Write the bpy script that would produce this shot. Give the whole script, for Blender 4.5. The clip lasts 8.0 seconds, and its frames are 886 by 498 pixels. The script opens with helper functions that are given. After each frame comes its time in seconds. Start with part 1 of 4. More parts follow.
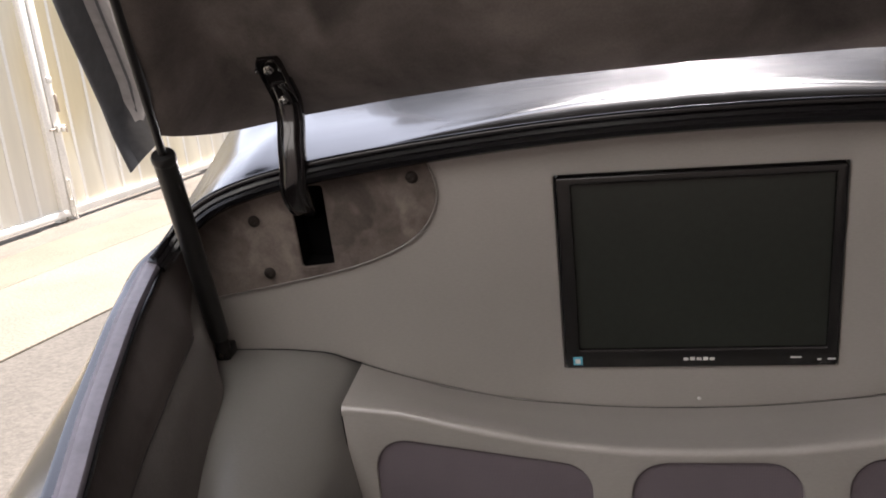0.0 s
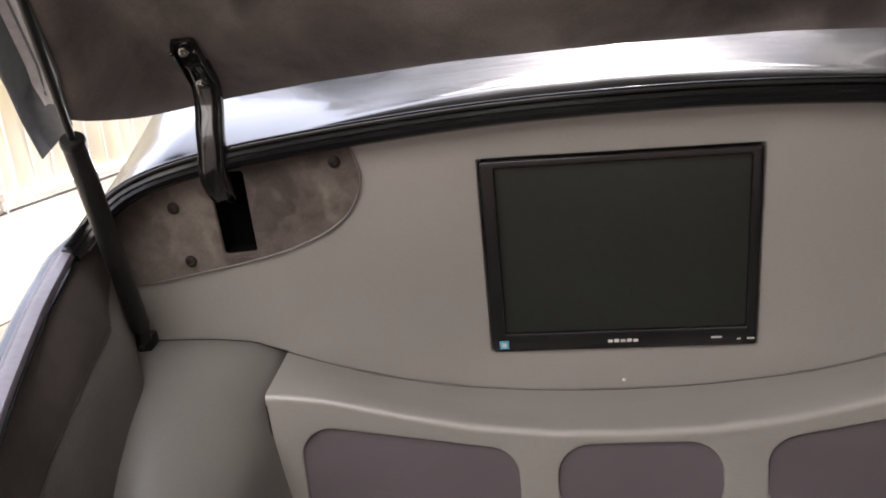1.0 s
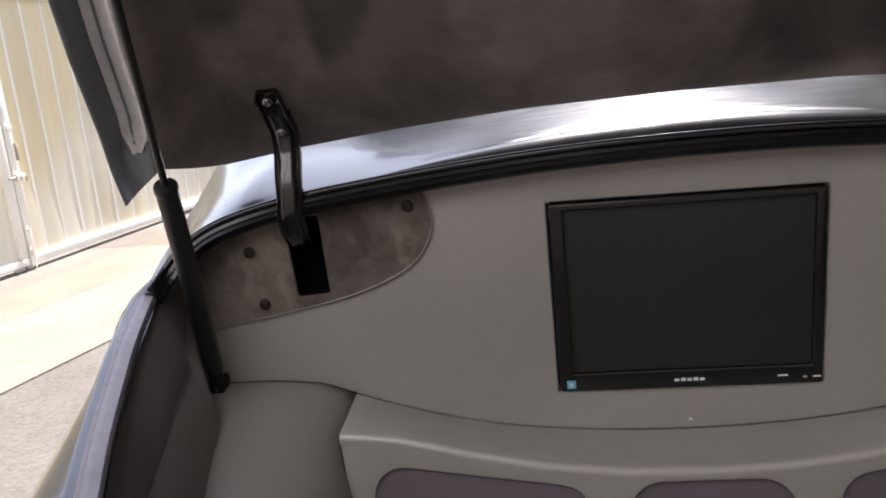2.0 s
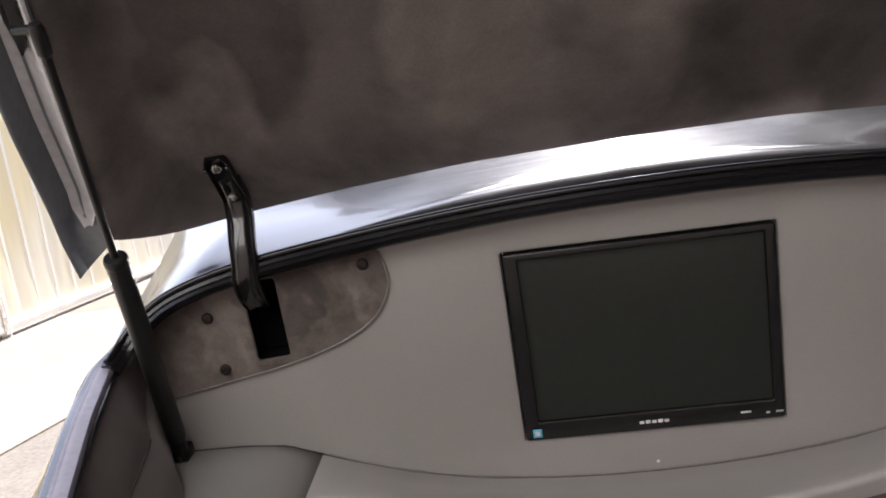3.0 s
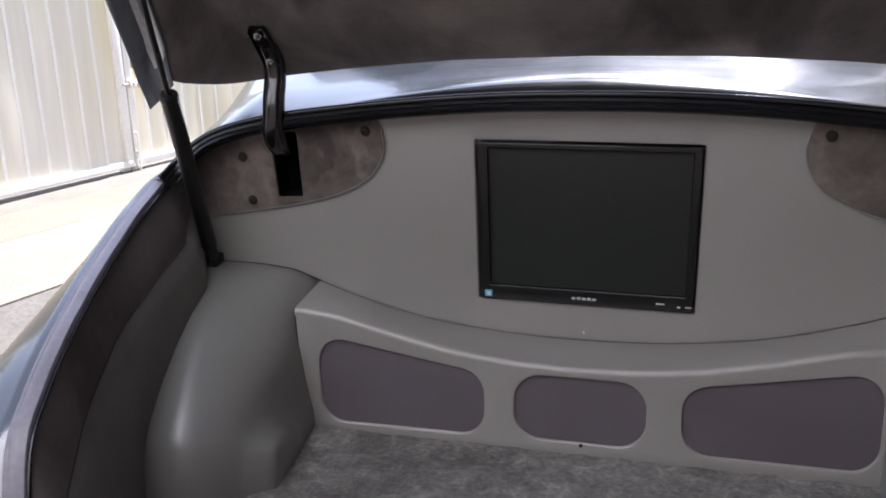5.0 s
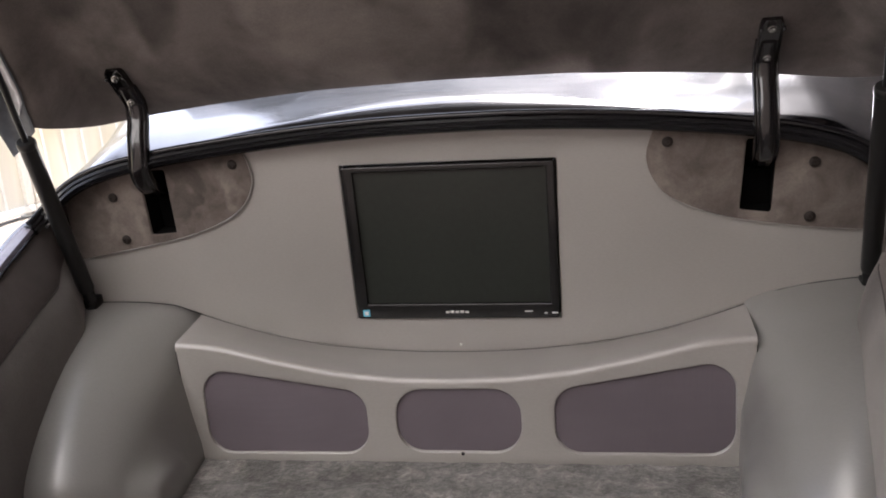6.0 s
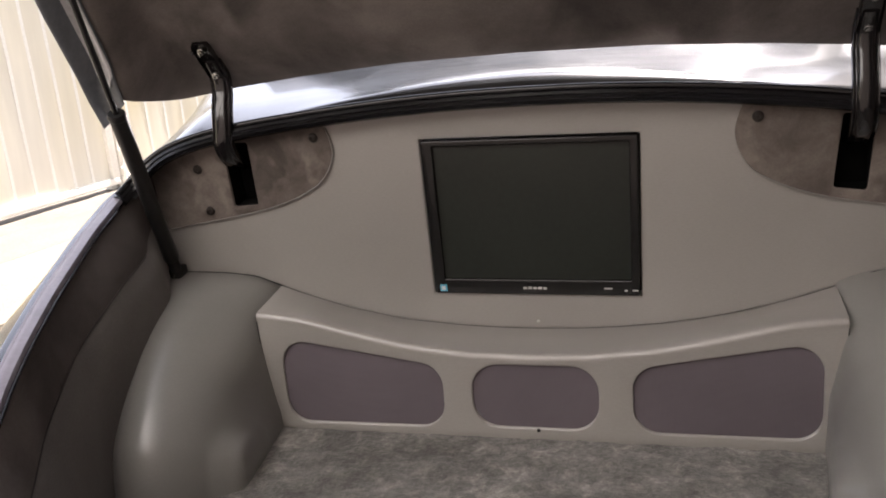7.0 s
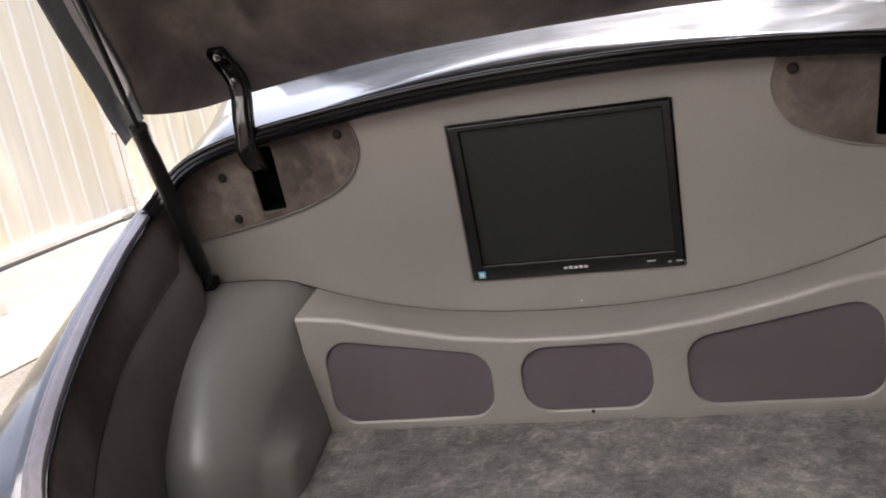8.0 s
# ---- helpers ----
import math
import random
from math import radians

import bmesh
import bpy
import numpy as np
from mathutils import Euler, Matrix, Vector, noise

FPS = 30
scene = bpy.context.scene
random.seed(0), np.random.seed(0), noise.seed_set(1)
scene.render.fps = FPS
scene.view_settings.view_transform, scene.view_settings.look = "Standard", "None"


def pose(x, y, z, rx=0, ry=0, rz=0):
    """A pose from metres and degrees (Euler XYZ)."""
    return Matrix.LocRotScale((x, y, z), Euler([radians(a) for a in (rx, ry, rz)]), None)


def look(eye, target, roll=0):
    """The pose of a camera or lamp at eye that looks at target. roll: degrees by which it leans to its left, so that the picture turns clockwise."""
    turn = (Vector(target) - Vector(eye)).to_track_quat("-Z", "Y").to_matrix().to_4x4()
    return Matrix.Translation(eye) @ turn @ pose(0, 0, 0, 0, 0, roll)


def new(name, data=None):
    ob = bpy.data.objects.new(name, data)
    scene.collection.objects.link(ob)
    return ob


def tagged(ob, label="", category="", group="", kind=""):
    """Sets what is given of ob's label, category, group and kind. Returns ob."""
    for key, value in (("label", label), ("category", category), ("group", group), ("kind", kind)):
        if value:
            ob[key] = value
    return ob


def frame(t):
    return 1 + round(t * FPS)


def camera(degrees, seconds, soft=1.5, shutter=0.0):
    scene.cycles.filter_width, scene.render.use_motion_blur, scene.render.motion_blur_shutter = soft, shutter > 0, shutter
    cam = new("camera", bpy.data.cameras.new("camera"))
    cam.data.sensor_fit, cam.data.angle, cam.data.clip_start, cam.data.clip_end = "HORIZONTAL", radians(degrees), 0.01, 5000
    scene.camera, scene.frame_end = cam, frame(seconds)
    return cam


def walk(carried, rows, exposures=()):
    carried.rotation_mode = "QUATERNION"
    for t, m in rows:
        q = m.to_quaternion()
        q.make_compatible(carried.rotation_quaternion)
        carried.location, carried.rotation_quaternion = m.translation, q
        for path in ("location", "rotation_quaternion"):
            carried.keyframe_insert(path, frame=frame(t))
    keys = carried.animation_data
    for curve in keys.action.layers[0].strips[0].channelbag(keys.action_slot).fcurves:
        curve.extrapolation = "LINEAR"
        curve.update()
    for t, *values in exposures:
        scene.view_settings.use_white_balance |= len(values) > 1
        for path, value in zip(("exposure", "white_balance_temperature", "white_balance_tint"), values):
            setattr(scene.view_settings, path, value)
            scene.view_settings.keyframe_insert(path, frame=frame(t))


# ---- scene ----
cam = camera(54.7, 8.0, soft=1.8)
# The bulkhead of the boot leans 5.7 degrees towards its opening: the car is built square to it and set level by CAR.
CAR = Matrix.Translation((0, 0, 0.62)) @ Matrix.Rotation(math.atan(0.1), 4, "X") @ Matrix.Translation((0, 0, -0.62))
PATH = [
    (0, (-0.099, -1.082, 1.429), (-0.502, 0.747, 0.726), -7.4),
    (0.3, (-0.059, -1.068, 1.414), (-0.508, 0.75, 0.683), -6.9),
    (0.5, (-0.057, -1.063, 1.414), (-0.456, 0.752, 0.676), -6),
    (0.8, (-0.065, -1.076, 1.415), (-0.353, 0.76, 0.689), -6.6),
    (1, (-0.072, -1.074, 1.413), (-0.353, 0.766, 0.68), -6.7),
    (1.2, (-0.088, -1.085, 1.415), (-0.44, 0.747, 0.694), -7.2),
    (2.3, (-0.149, -1.12, 1.418), (-0.405, 0.772, 0.823), -7.5),
    (2.5, (-0.143, -1.118, 1.423), (-0.361, 0.778, 0.825), -7.7),
    (2.8, (-0.124, -1.115, 1.426), (-0.348, 0.792, 0.877), -8.9),
    (3, (-0.107, -1.113, 1.429), (-0.359, 0.801, 0.905), -9.9),
    (3.3, (-0.043, -1.101, 1.429), (-0.354, 0.785, 0.901), -10.6),
    (3.5, (-0.005, -1.112, 1.427), (-0.406, 0.774, 0.896), -10.9),
    (3.7, (0.072, -1.117, 1.427), (-0.531, 0.712, 0.831), -10.5),
    (4, (0.152, -1.119, 1.431), (-0.628, 0.619, 0.822), -12.7),
    (4.2, (0.168, -1.136, 1.427), (-0.643, 0.605, 0.854), -12.5),
    (4.5, (0.173, -1.187, 1.431), (-0.559, 0.584, 0.86), -7.8),
    (4.7, (0.165, -1.246, 1.435), (-0.528, 0.534, 0.741), -7.6),
    (4.8, (0.158, -1.276, 1.44), (-0.491, 0.508, 0.696), -6.3),
    (5, (0.154, -1.331, 1.445), (-0.381, 0.458, 0.728), -3.4),
    (5.2, (0.164, -1.388, 1.447), (-0.241, 0.447, 0.76), -1.8),
    (6.3, (0.269, -1.336, 1.459), (-0.12, 0.494, 0.752), -6.7),
    (6.5, (0.263, -1.333, 1.453), (-0.143, 0.486, 0.727), -6.8),
    (6.8, (0.25, -1.336, 1.45), (-0.207, 0.459, 0.712), -6),
    (7, (0.241, -1.347, 1.452), (-0.29, 0.441, 0.73), -6.8),
    (7.2, (0.238, -1.351, 1.452), (-0.292, 0.437, 0.74), -6.5),
    (7.5, (0.237, -1.356, 1.459), (-0.286, 0.43, 0.725), -7.4),
    (7.8, (0.211, -1.352, 1.44), (-0.283, 0.438, 0.682), -8.4),
    (8, (0.196, -1.34, 1.424), (-0.366, 0.443, 0.714), -12.2),
]
EXPOSURES = [(t, 2.85 + stops, kelvin - 560, 17) for t, stops, kelvin in (
    (0.0, 0.02, 6900), (0.5, 0.1, 6850), (0.8, 0.2, 6950), (1.0, 0.52, 6900), (1.2, 0.5, 6900), (2.3, -0.13, 6620), (2.5, -0.13, 6620), (3.0, 0.30, 6700), (3.5, 0.24, 6850), (3.7, 0.24, 6800), (4.0, -0.04, 6700),
    (4.5, -0.12, 6350), (5.0, 0.06, 6200), (5.2, 0.12, 6250), (6.3, 0.65, 6870), (6.5, 0.65, 6920), (7.0, 0.38, 7050), (7.5, 0.41, 6950), (8.0, 0.37, 6850))]
walk(cam, [(t, CAR @ look(eye, target, roll)) for t, eye, target, roll in PATH], EXPOSURES)

# ---- world and sun ----
SUN_AZ, SUN_EL = radians(9), radians(55)     # azimuth from +y towards +x
world = bpy.data.worlds.new("sky")
scene.world = world
world.use_nodes = True
wn = world.node_tree.nodes
sky = wn.new("ShaderNodeTexSky")
sky.sky_type, sky.sun_disc = "NISHITA", False
sky.sun_elevation, sky.sun_rotation = SUN_EL, SUN_AZ
sky.air_density, sky.dust_density, sky.ozone_density = 1.0, 0.6, 1.0
haze = wn.new("ShaderNodeHueSaturation")
haze.inputs["Saturation"].default_value = 0.32
world.node_tree.links.new(sky.outputs[0], haze.inputs["Color"])
world.node_tree.links.new(haze.outputs[0], wn["Background"].inputs[0])
wn["Background"].inputs[1].default_value = 0.05
sun_data = bpy.data.lights.new("sun", "SUN")
sun_data.energy, sun_data.angle, sun_data.color = 4.4, radians(0.5), (1.0, 0.95, 0.87)
sun = new("sun", sun_data)
sun_dir = Vector((math.sin(SUN_AZ) * math.cos(SUN_EL), math.cos(SUN_AZ) * math.cos(SUN_EL), math.sin(SUN_EL)))
sun.matrix_world = look(sun_dir * 20, (0, 0, 0))


# ---- materials ----
def material(name, rough=0.5, metal=0.0, coat=0.0, sheen=0.0, spec=0.5):
    m = bpy.data.materials.new(name)
    m.use_nodes = True
    b = m.node_tree.nodes["Principled BSDF"]
    b.inputs["Roughness"].default_value = rough
    b.inputs["Metallic"].default_value = metal
    b.inputs["Coat Weight"].default_value = coat
    b.inputs["Coat Roughness"].default_value = 0.04
    b.inputs["Sheen Weight"].default_value = sheen
    b.inputs["Sheen Roughness"].default_value = 0.4
    b.inputs["Specular IOR Level"].default_value = spec
    return m, m.node_tree.nodes, m.node_tree.links, b


def noise_tex(nodes, links, scale, detail=4.0, rough=0.55, distort=0.0, stretch=(1, 1, 1)):
    co = nodes.new("ShaderNodeTexCoord")
    mp = nodes.new("ShaderNodeMapping")
    mp.inputs["Scale"].default_value = stretch
    links.new(co.outputs["Object"], mp.inputs[0])
    t = nodes.new("ShaderNodeTexNoise")
    t.inputs["Scale"].default_value, t.inputs["Detail"].default_value = scale, detail
    t.inputs["Roughness"].default_value, t.inputs["Distortion"].default_value = rough, distort
    links.new(mp.outputs[0], t.inputs["Vector"])
    return t.outputs["Fac"]


def ramp(nodes, links, fac, stops):
    r = nodes.new("ShaderNodeValToRGB")
    el = r.color_ramp.elements
    while len(el) < len(stops):
        el.new(0.5)
    for e, (p, c) in zip(el, stops):
        e.position, e.color = p, (*c, 1)
    links.new(fac, r.inputs[0])
    return r.outputs[0]


def mix(nodes, links, a, b, fac, blend="MIX"):
    n = nodes.new("ShaderNodeMix")
    n.data_type, n.blend_type = "RGBA", blend
    for socket, value in ((n.inputs[0], fac), (n.inputs[6], a), (n.inputs[7], b)):
        if isinstance(value, (int, float)):
            socket.default_value = value
        elif isinstance(value, tuple):
            socket.default_value = (*value, 1)
        else:
            links.new(value, socket)
    return n.outputs[2]


def bump(nodes, links, b, height, strength, distance):
    n = nodes.new("ShaderNodeBump")
    n.inputs["Strength"].default_value, n.inputs["Distance"].default_value = strength, distance
    links.new(height, n.inputs["Height"])
    links.new(n.outputs[0], b.inputs["Normal"])
    return n


def scaled(c, k):
    return tuple(v * k for v in c)


def varied(name, colour, rough, low=0.85, high=1.12, scale=6.0, fine=90.0, metal=0.0, coat=0.0, relief=0.0, relief_scale=300.0, sheen=0.0, spec=0.5, rough_vary=0.06):
    """A colour with broad and fine variation, uneven gloss and fine relief."""
    m, n, l, b = material(name, rough, metal, coat, sheen, spec)
    broad = ramp(n, l, noise_tex(n, l, scale), [(0.3, scaled(colour, low)), (0.7, scaled(colour, high))])
    grain = ramp(n, l, noise_tex(n, l, fine, 3), [(0.3, (0.88,) * 3), (0.7, (1.1,) * 3)])
    l.new(mix(n, l, broad, grain, 1.0, "MULTIPLY"), b.inputs["Base Color"])
    gloss = n.new("ShaderNodeMapRange")
    gloss.inputs[3].default_value, gloss.inputs[4].default_value = max(rough - rough_vary, 0.01), rough + rough_vary
    l.new(noise_tex(n, l, scale * 3), gloss.inputs[0])
    l.new(gloss.outputs[0], b.inputs["Roughness"])
    if relief:
        bump(n, l, b, noise_tex(n, l, relief_scale, 3), 0.6, relief)
    return m


def vinyl_material(name, c, rough):
    m, n, l, b = material(name, rough, spec=0.75)
    broad = ramp(n, l, noise_tex(n, l, 3.0, 5), [(0.3, scaled(c, 0.93)), (0.72, scaled(c, 1.06))])
    weave = ramp(n, l, noise_tex(n, l, 420, 2, stretch=(0.35, 1, 1)), [(0.3, (0.965,) * 3), (0.7, (1.03,) * 3)])
    l.new(mix(n, l, broad, weave, 1.0, "MULTIPLY"), b.inputs["Base Color"])
    v = n.new("ShaderNodeTexVoronoi")
    v.inputs["Scale"].default_value = 520
    co = n.new("ShaderNodeTexCoord")
    l.new(co.outputs["Object"], v.inputs["Vector"])
    waves = n.new("ShaderNodeBump")
    waves.inputs["Strength"].default_value, waves.inputs["Distance"].default_value = 0.5, 0.0016
    l.new(noise_tex(n, l, 7, 2), waves.inputs["Height"])
    grain = bump(n, l, b, v.outputs["Distance"], 0.2, 0.0004)
    l.new(waves.outputs[0], grain.inputs["Normal"])
    return m


def suede_material(name, dark, light, scale, relief=0.0012, swipe=4.0, boxy=False, depth=0.34):
    """Suede with clouded nap, patches brushed one way or the other, and fine fibre grain."""
    m, n, l, b = material(name, 0.95, sheen=0.5, spec=0.15)
    clouds = noise_tex(n, l, scale, 6, 0.6, 0.4)
    patches = ramp(n, l, clouds, [(0.36, dark), (0.5, tuple((p + q) / 2 for p, q in zip(dark, light))), (0.64, light)])
    co = n.new("ShaderNodeTexCoord")
    mp = n.new("ShaderNodeMapping")
    mp.inputs["Scale"].default_value = (1.6, 0.8, 0.8)
    wobble = n.new("ShaderNodeTexNoise")
    wobble.inputs["Scale"].default_value = scale * 1.5
    l.new(co.outputs["Object"], wobble.inputs["Vector"])
    l.new(mix(n, l, co.outputs["Object"], wobble.outputs["Color"], 0.12), mp.inputs[0])
    cells = n.new("ShaderNodeTexVoronoi")
    cells.feature = "SMOOTH_F1"
    cells.inputs["Smoothness"].default_value = 0.2 if boxy else 0.35
    cells.distance = "CHEBYCHEV" if boxy else "EUCLIDEAN"
    cells.inputs["Scale"].default_value = swipe
    l.new(mp.outputs[0], cells.inputs["Vector"])
    split = n.new("ShaderNodeSeparateColor")
    l.new(cells.outputs["Color"], split.inputs[0])
    brushed = ramp(n, l, split.outputs[0], [(0.15, (1 - depth,) * 3), (0.85, (1 + 0.9 * depth,) * 3)])
    nap = ramp(n, l, noise_tex(n, l, 260, 4), [(0.25, (0.90,) * 3), (0.75, (1.09,) * 3)])
    tone = mix(n, l, mix(n, l, patches, brushed, 1.0, "MULTIPLY"), nap, 1.0, "MULTIPLY")
    l.new(tone, b.inputs["Base Color"])
    b.inputs["Sheen Tint"].default_value = (*scaled(light, 2.5), 1)
    bump(n, l, b, noise_tex(n, l, 420, 4), 0.5, relief)
    return m


def carpet_material():
    """Crushed pile: broad trodden patches, pale flecked blotches and a fine tufted grain."""
    m, n, l, b = material("crushed_carpet", 0.97, sheen=0.4, spec=0.1)
    patches = ramp(n, l, noise_tex(n, l, 7, 4, 0.6, 0.3), [(0.34, (0.112, 0.108, 0.100)), (0.5, (0.162, 0.156, 0.146)), (0.66, (0.225, 0.217, 0.203))])
    blotches = ramp(n, l, noise_tex(n, l, 30, 8, 0.68, 0.6), [(0.36, (0.74,) * 3), (0.50, (0.95,) * 3), (0.60, (1.25, 1.24, 1.21)), (0.72, (1.8, 1.78, 1.7))])
    tufts = ramp(n, l, noise_tex(n, l, 95, 5, 0.65), [(0.34, (0.74,) * 3), (0.5, (0.98,) * 3), (0.66, (1.32,) * 3)])
    tone = mix(n, l, mix(n, l, patches, blotches, 1.0, "MULTIPLY"), tufts, 1.0, "MULTIPLY")
    pile = ramp(n, l, noise_tex(n, l, 420, 3), [(0.25, (0.7,) * 3), (0.75, (1.25,) * 3)])
    l.new(mix(n, l, tone, pile, 1.0, "MULTIPLY"), b.inputs["Base Color"])
    bump(n, l, b, noise_tex(n, l, 160, 5), 0.7, 0.003)
    return m


def cloth_material():
    m, n, l, b = material("speaker_cloth", 0.9, spec=0.2)
    c = (0.126, 0.108, 0.122)
    w1 = n.new("ShaderNodeTexWave")
    w1.bands_direction = "X"
    w2 = n.new("ShaderNodeTexWave")
    w2.bands_direction = "Z"
    co = n.new("ShaderNodeTexCoord")
    for w in (w1, w2):
        w.inputs["Scale"].default_value = 170
        l.new(co.outputs["Object"], w.inputs["Vector"])
    knit = mix(n, l, w1.outputs["Fac"], w2.outputs["Fac"], 0.5)
    tone = ramp(n, l, noise_tex(n, l, 5), [(0.3, scaled(c, 0.9)), (0.7, scaled(c, 1.12))])
    l.new(mix(n, l, tone, ramp(n, l, knit, [(0.2, (0.75,) * 3), (0.8, (1.2,) * 3)]), 1.0, "MULTIPLY"), b.inputs["Base Color"])
    bump(n, l, b, knit, 0.5, 0.0008)
    return m


def silver_material():
    m, n, l, b = material("silver_paint", 0.14, 1.0, coat=0.3)
    flakes = ramp(n, l, noise_tex(n, l, 900, 2), [(0.3, (0.122, 0.122, 0.127)), (0.7, (0.15, 0.15, 0.156))])
    l.new(flakes, b.inputs["Base Color"])
    dust = n.new("ShaderNodeMapRange")
    dust.inputs[3].default_value, dust.inputs[4].default_value = 0.13, 0.22
    l.new(noise_tex(n, l, 12, 6), dust.inputs[0])
    l.new(dust.outputs[0], b.inputs["Roughness"])
    bump(n, l, b, noise_tex(n, l, 26, 3, 0.5, 0.0, (0.05, 1, 1)), 0.5, 0.0011)
    return m


def concrete_material(name, c, scale, pebble):
    m, n, l, b = material(name, 0.88, spec=0.25)
    broad = ramp(n, l, noise_tex(n, l, scale, 7, 0.6), [(0.3, scaled(c, 0.8)), (0.55, c), (0.75, scaled(c, 1.12))])
    grit = ramp(n, l, noise_tex(n, l, pebble, 4), [(0.3, (0.75,) * 3), (0.7, (1.18,) * 3)])
    l.new(mix(n, l, broad, grit, 1.0, "MULTIPLY"), b.inputs["Base Color"])
    bump(n, l, b, noise_tex(n, l, pebble, 4), 0.6, 0.006)
    return m


def sheet_material():
    """Off-white gate paint, yellowed here and there, with faint run-down dirt."""
    m, n, l, b = material("cream_gate_sheet", 0.55)
    tint = ramp(n, l, noise_tex(n, l, 0.55, 2, 0.5, 0.0, (1, 1, 0.6)), [(0.42, (0.67, 0.635, 0.55)), (0.54, (0.67, 0.62, 0.49)), (0.64, (0.67, 0.58, 0.375))])
    runs = ramp(n, l, noise_tex(n, l, 9, 4, 0.6, 0.0, (1, 1, 0.12)), [(0.3, (0.93,) * 3), (0.7, (1.04,) * 3)])
    info = n.new("ShaderNodeObjectInfo")
    each = ramp(n, l, info.outputs["Random"], [(0.0, (0.94, 0.94, 0.93)), (1.0, (1.04, 1.035, 1.02))])
    l.new(mix(n, l, mix(n, l, tint, runs, 1.0, "MULTIPLY"), each, 1.0, "MULTIPLY"), b.inputs["Base Color"])
    return m


VINYL = vinyl_material("grey_vinyl", (0.283, 0.270, 0.253), 0.28)
# darker copy of the vinyl: shade on the wheel arches put into the colour
VINYL_SHADED = vinyl_material("grey_vinyl_shaded", (0.188, 0.183, 0.174), 0.33)
SUEDE = suede_material("taupe_suede", (0.090, 0.076, 0.068), (0.156, 0.134, 0.119), 15, swipe=9.0)
LINER = suede_material("brown_suede", (0.052, 0.046, 0.0425), (0.132, 0.115, 0.107), 4.5, swipe=3.4, boxy=True, depth=0.40)
SIDE = suede_material("charcoal_suede", (0.076, 0.066, 0.063), (0.142, 0.125, 0.119), 6)
SIDE_LOW = suede_material("grey_brown_suede", (0.132, 0.124, 0.117), (0.168, 0.158, 0.150), 4, swipe=2.0)
SIDE_SEAM = varied("dark_seam_thread", (0.050, 0.044, 0.042), 0.9)
CARPET = carpet_material()
CLOTH = cloth_material()
SILVER = silver_material()
ROOF_PAINT = varied("silver_roof_paint", (0.25, 0.25, 0.26), 0.42, metal=1.0, scale=8)
RUBBER = varied("black_rubber", (0.005, 0.005, 0.006), 0.2, scale=14, rough_vary=0.05, relief=0.0002, relief_scale=120, spec=0.45)
GLOSS_BLACK = varied("gloss_black_paint", (0.006, 0.0055, 0.006), 0.17, coat=0.4, scale=20, rough_vary=0.03)
SATIN_BLACK = varied("satin_black_steel", (0.009, 0.009, 0.009), 0.36, scale=20, spec=0.35)
# near-black that carries the shade of recesses and gaps in its colour
PIT_SHADE = varied("recess_shade_black", (0.003, 0.003, 0.003), 0.9, spec=0.1)
BEZEL = varied("black_bezel_plastic", (0.008, 0.0078, 0.0078), 0.2, scale=30, spec=0.5)
SCREEN = varied("dark_lcd_screen", (0.0180, 0.0208, 0.0175), 0.3, scale=4, spec=0.4)
CHROME = varied("zinc_bolt", (0.62, 0.61, 0.58), 0.25, metal=1.0, scale=60)
LID_GREY = varied("dark_grey_primer", (0.125, 0.137, 0.15), 0.5, scale=9)
LID_METAL = varied("grey_lid_metal", (0.50, 0.50, 0.51), 0.34, low=0.92, high=1.05, metal=0.1, scale=12)
CAPPING = varied("satin_capping", (0.19, 0.175, 0.205), 0.36, scale=9, relief=0.0003)
DULL_STEEL = varied("dull_steel", (0.30, 0.29, 0.28), 0.35, metal=1.0, scale=60)
GLASS = varied("tinted_glass", (0.02, 0.024, 0.024), 0.05, coat=0.5, scale=3, rough_vary=0.02)
SCREW_CAP = varied("dark_screw_cap", (0.024, 0.019, 0.016), 0.6, scale=60, spec=0.25)
WHITE_MARK = varied("white_print", (0.62, 0.62, 0.6), 0.5)
CYAN_MARK = varied("cyan_sticker", (0.10, 0.42, 0.58), 0.45, scale=120)
GATE_SHEET = sheet_material()
GATE_RIB = varied("white_gate_paint", (0.76, 0.735, 0.67), 0.5, low=0.92, high=1.05, scale=3)
CONCRETE = concrete_material("pale_concrete", (0.124, 0.106, 0.083), 1.2, 60)
DARKER_CONCRETE = concrete_material("darker_concrete", (0.098, 0.083, 0.066), 2.2, 70)
WORN = concrete_material("worn_concrete", (0.112, 0.093, 0.068), 1.4, 60)
ASPHALT = concrete_material("grey_asphalt", (0.066, 0.059, 0.050), 2.0, 45)
RENDER_WALL = concrete_material("red_brown_render", (0.080, 0.068, 0.062), 0.9, 80)
GREY_RENDER = concrete_material("grey_render", (0.30, 0.30, 0.31), 0.9, 80)
WHITE_RENDER = concrete_material("white_render", (0.82, 0.815, 0.79), 0.9, 80)
RED_MARK = varied("red_chalk", (0.17, 0.045, 0.035), 0.9, scale=30)
TYRE = varied("tyre_rubber", (0.02, 0.02, 0.02), 0.7)
RUST = varied("weathered_steel", (0.32, 0.26, 0.2), 0.6, scale=15)


# ---- mesh helpers ----
def part(name, bm, mat, parent=None, label="", smooth=True, angle=40):
    bmesh.ops.recalc_face_normals(bm, faces=bm.faces)
    for f in bm.faces:
        f.smooth = smooth
    if smooth:
        for e in bm.edges:
            if len(e.link_faces) == 2 and e.calc_face_angle() > radians(angle):
                e.smooth = False
    me = bpy.data.meshes.new(name)
    bm.to_mesh(me)
    bm.free()
    me.materials.append(mat)
    ob = new(name, me)
    if parent:
        ob.parent = parent
    if label:
        tagged(ob, label)
    return ob


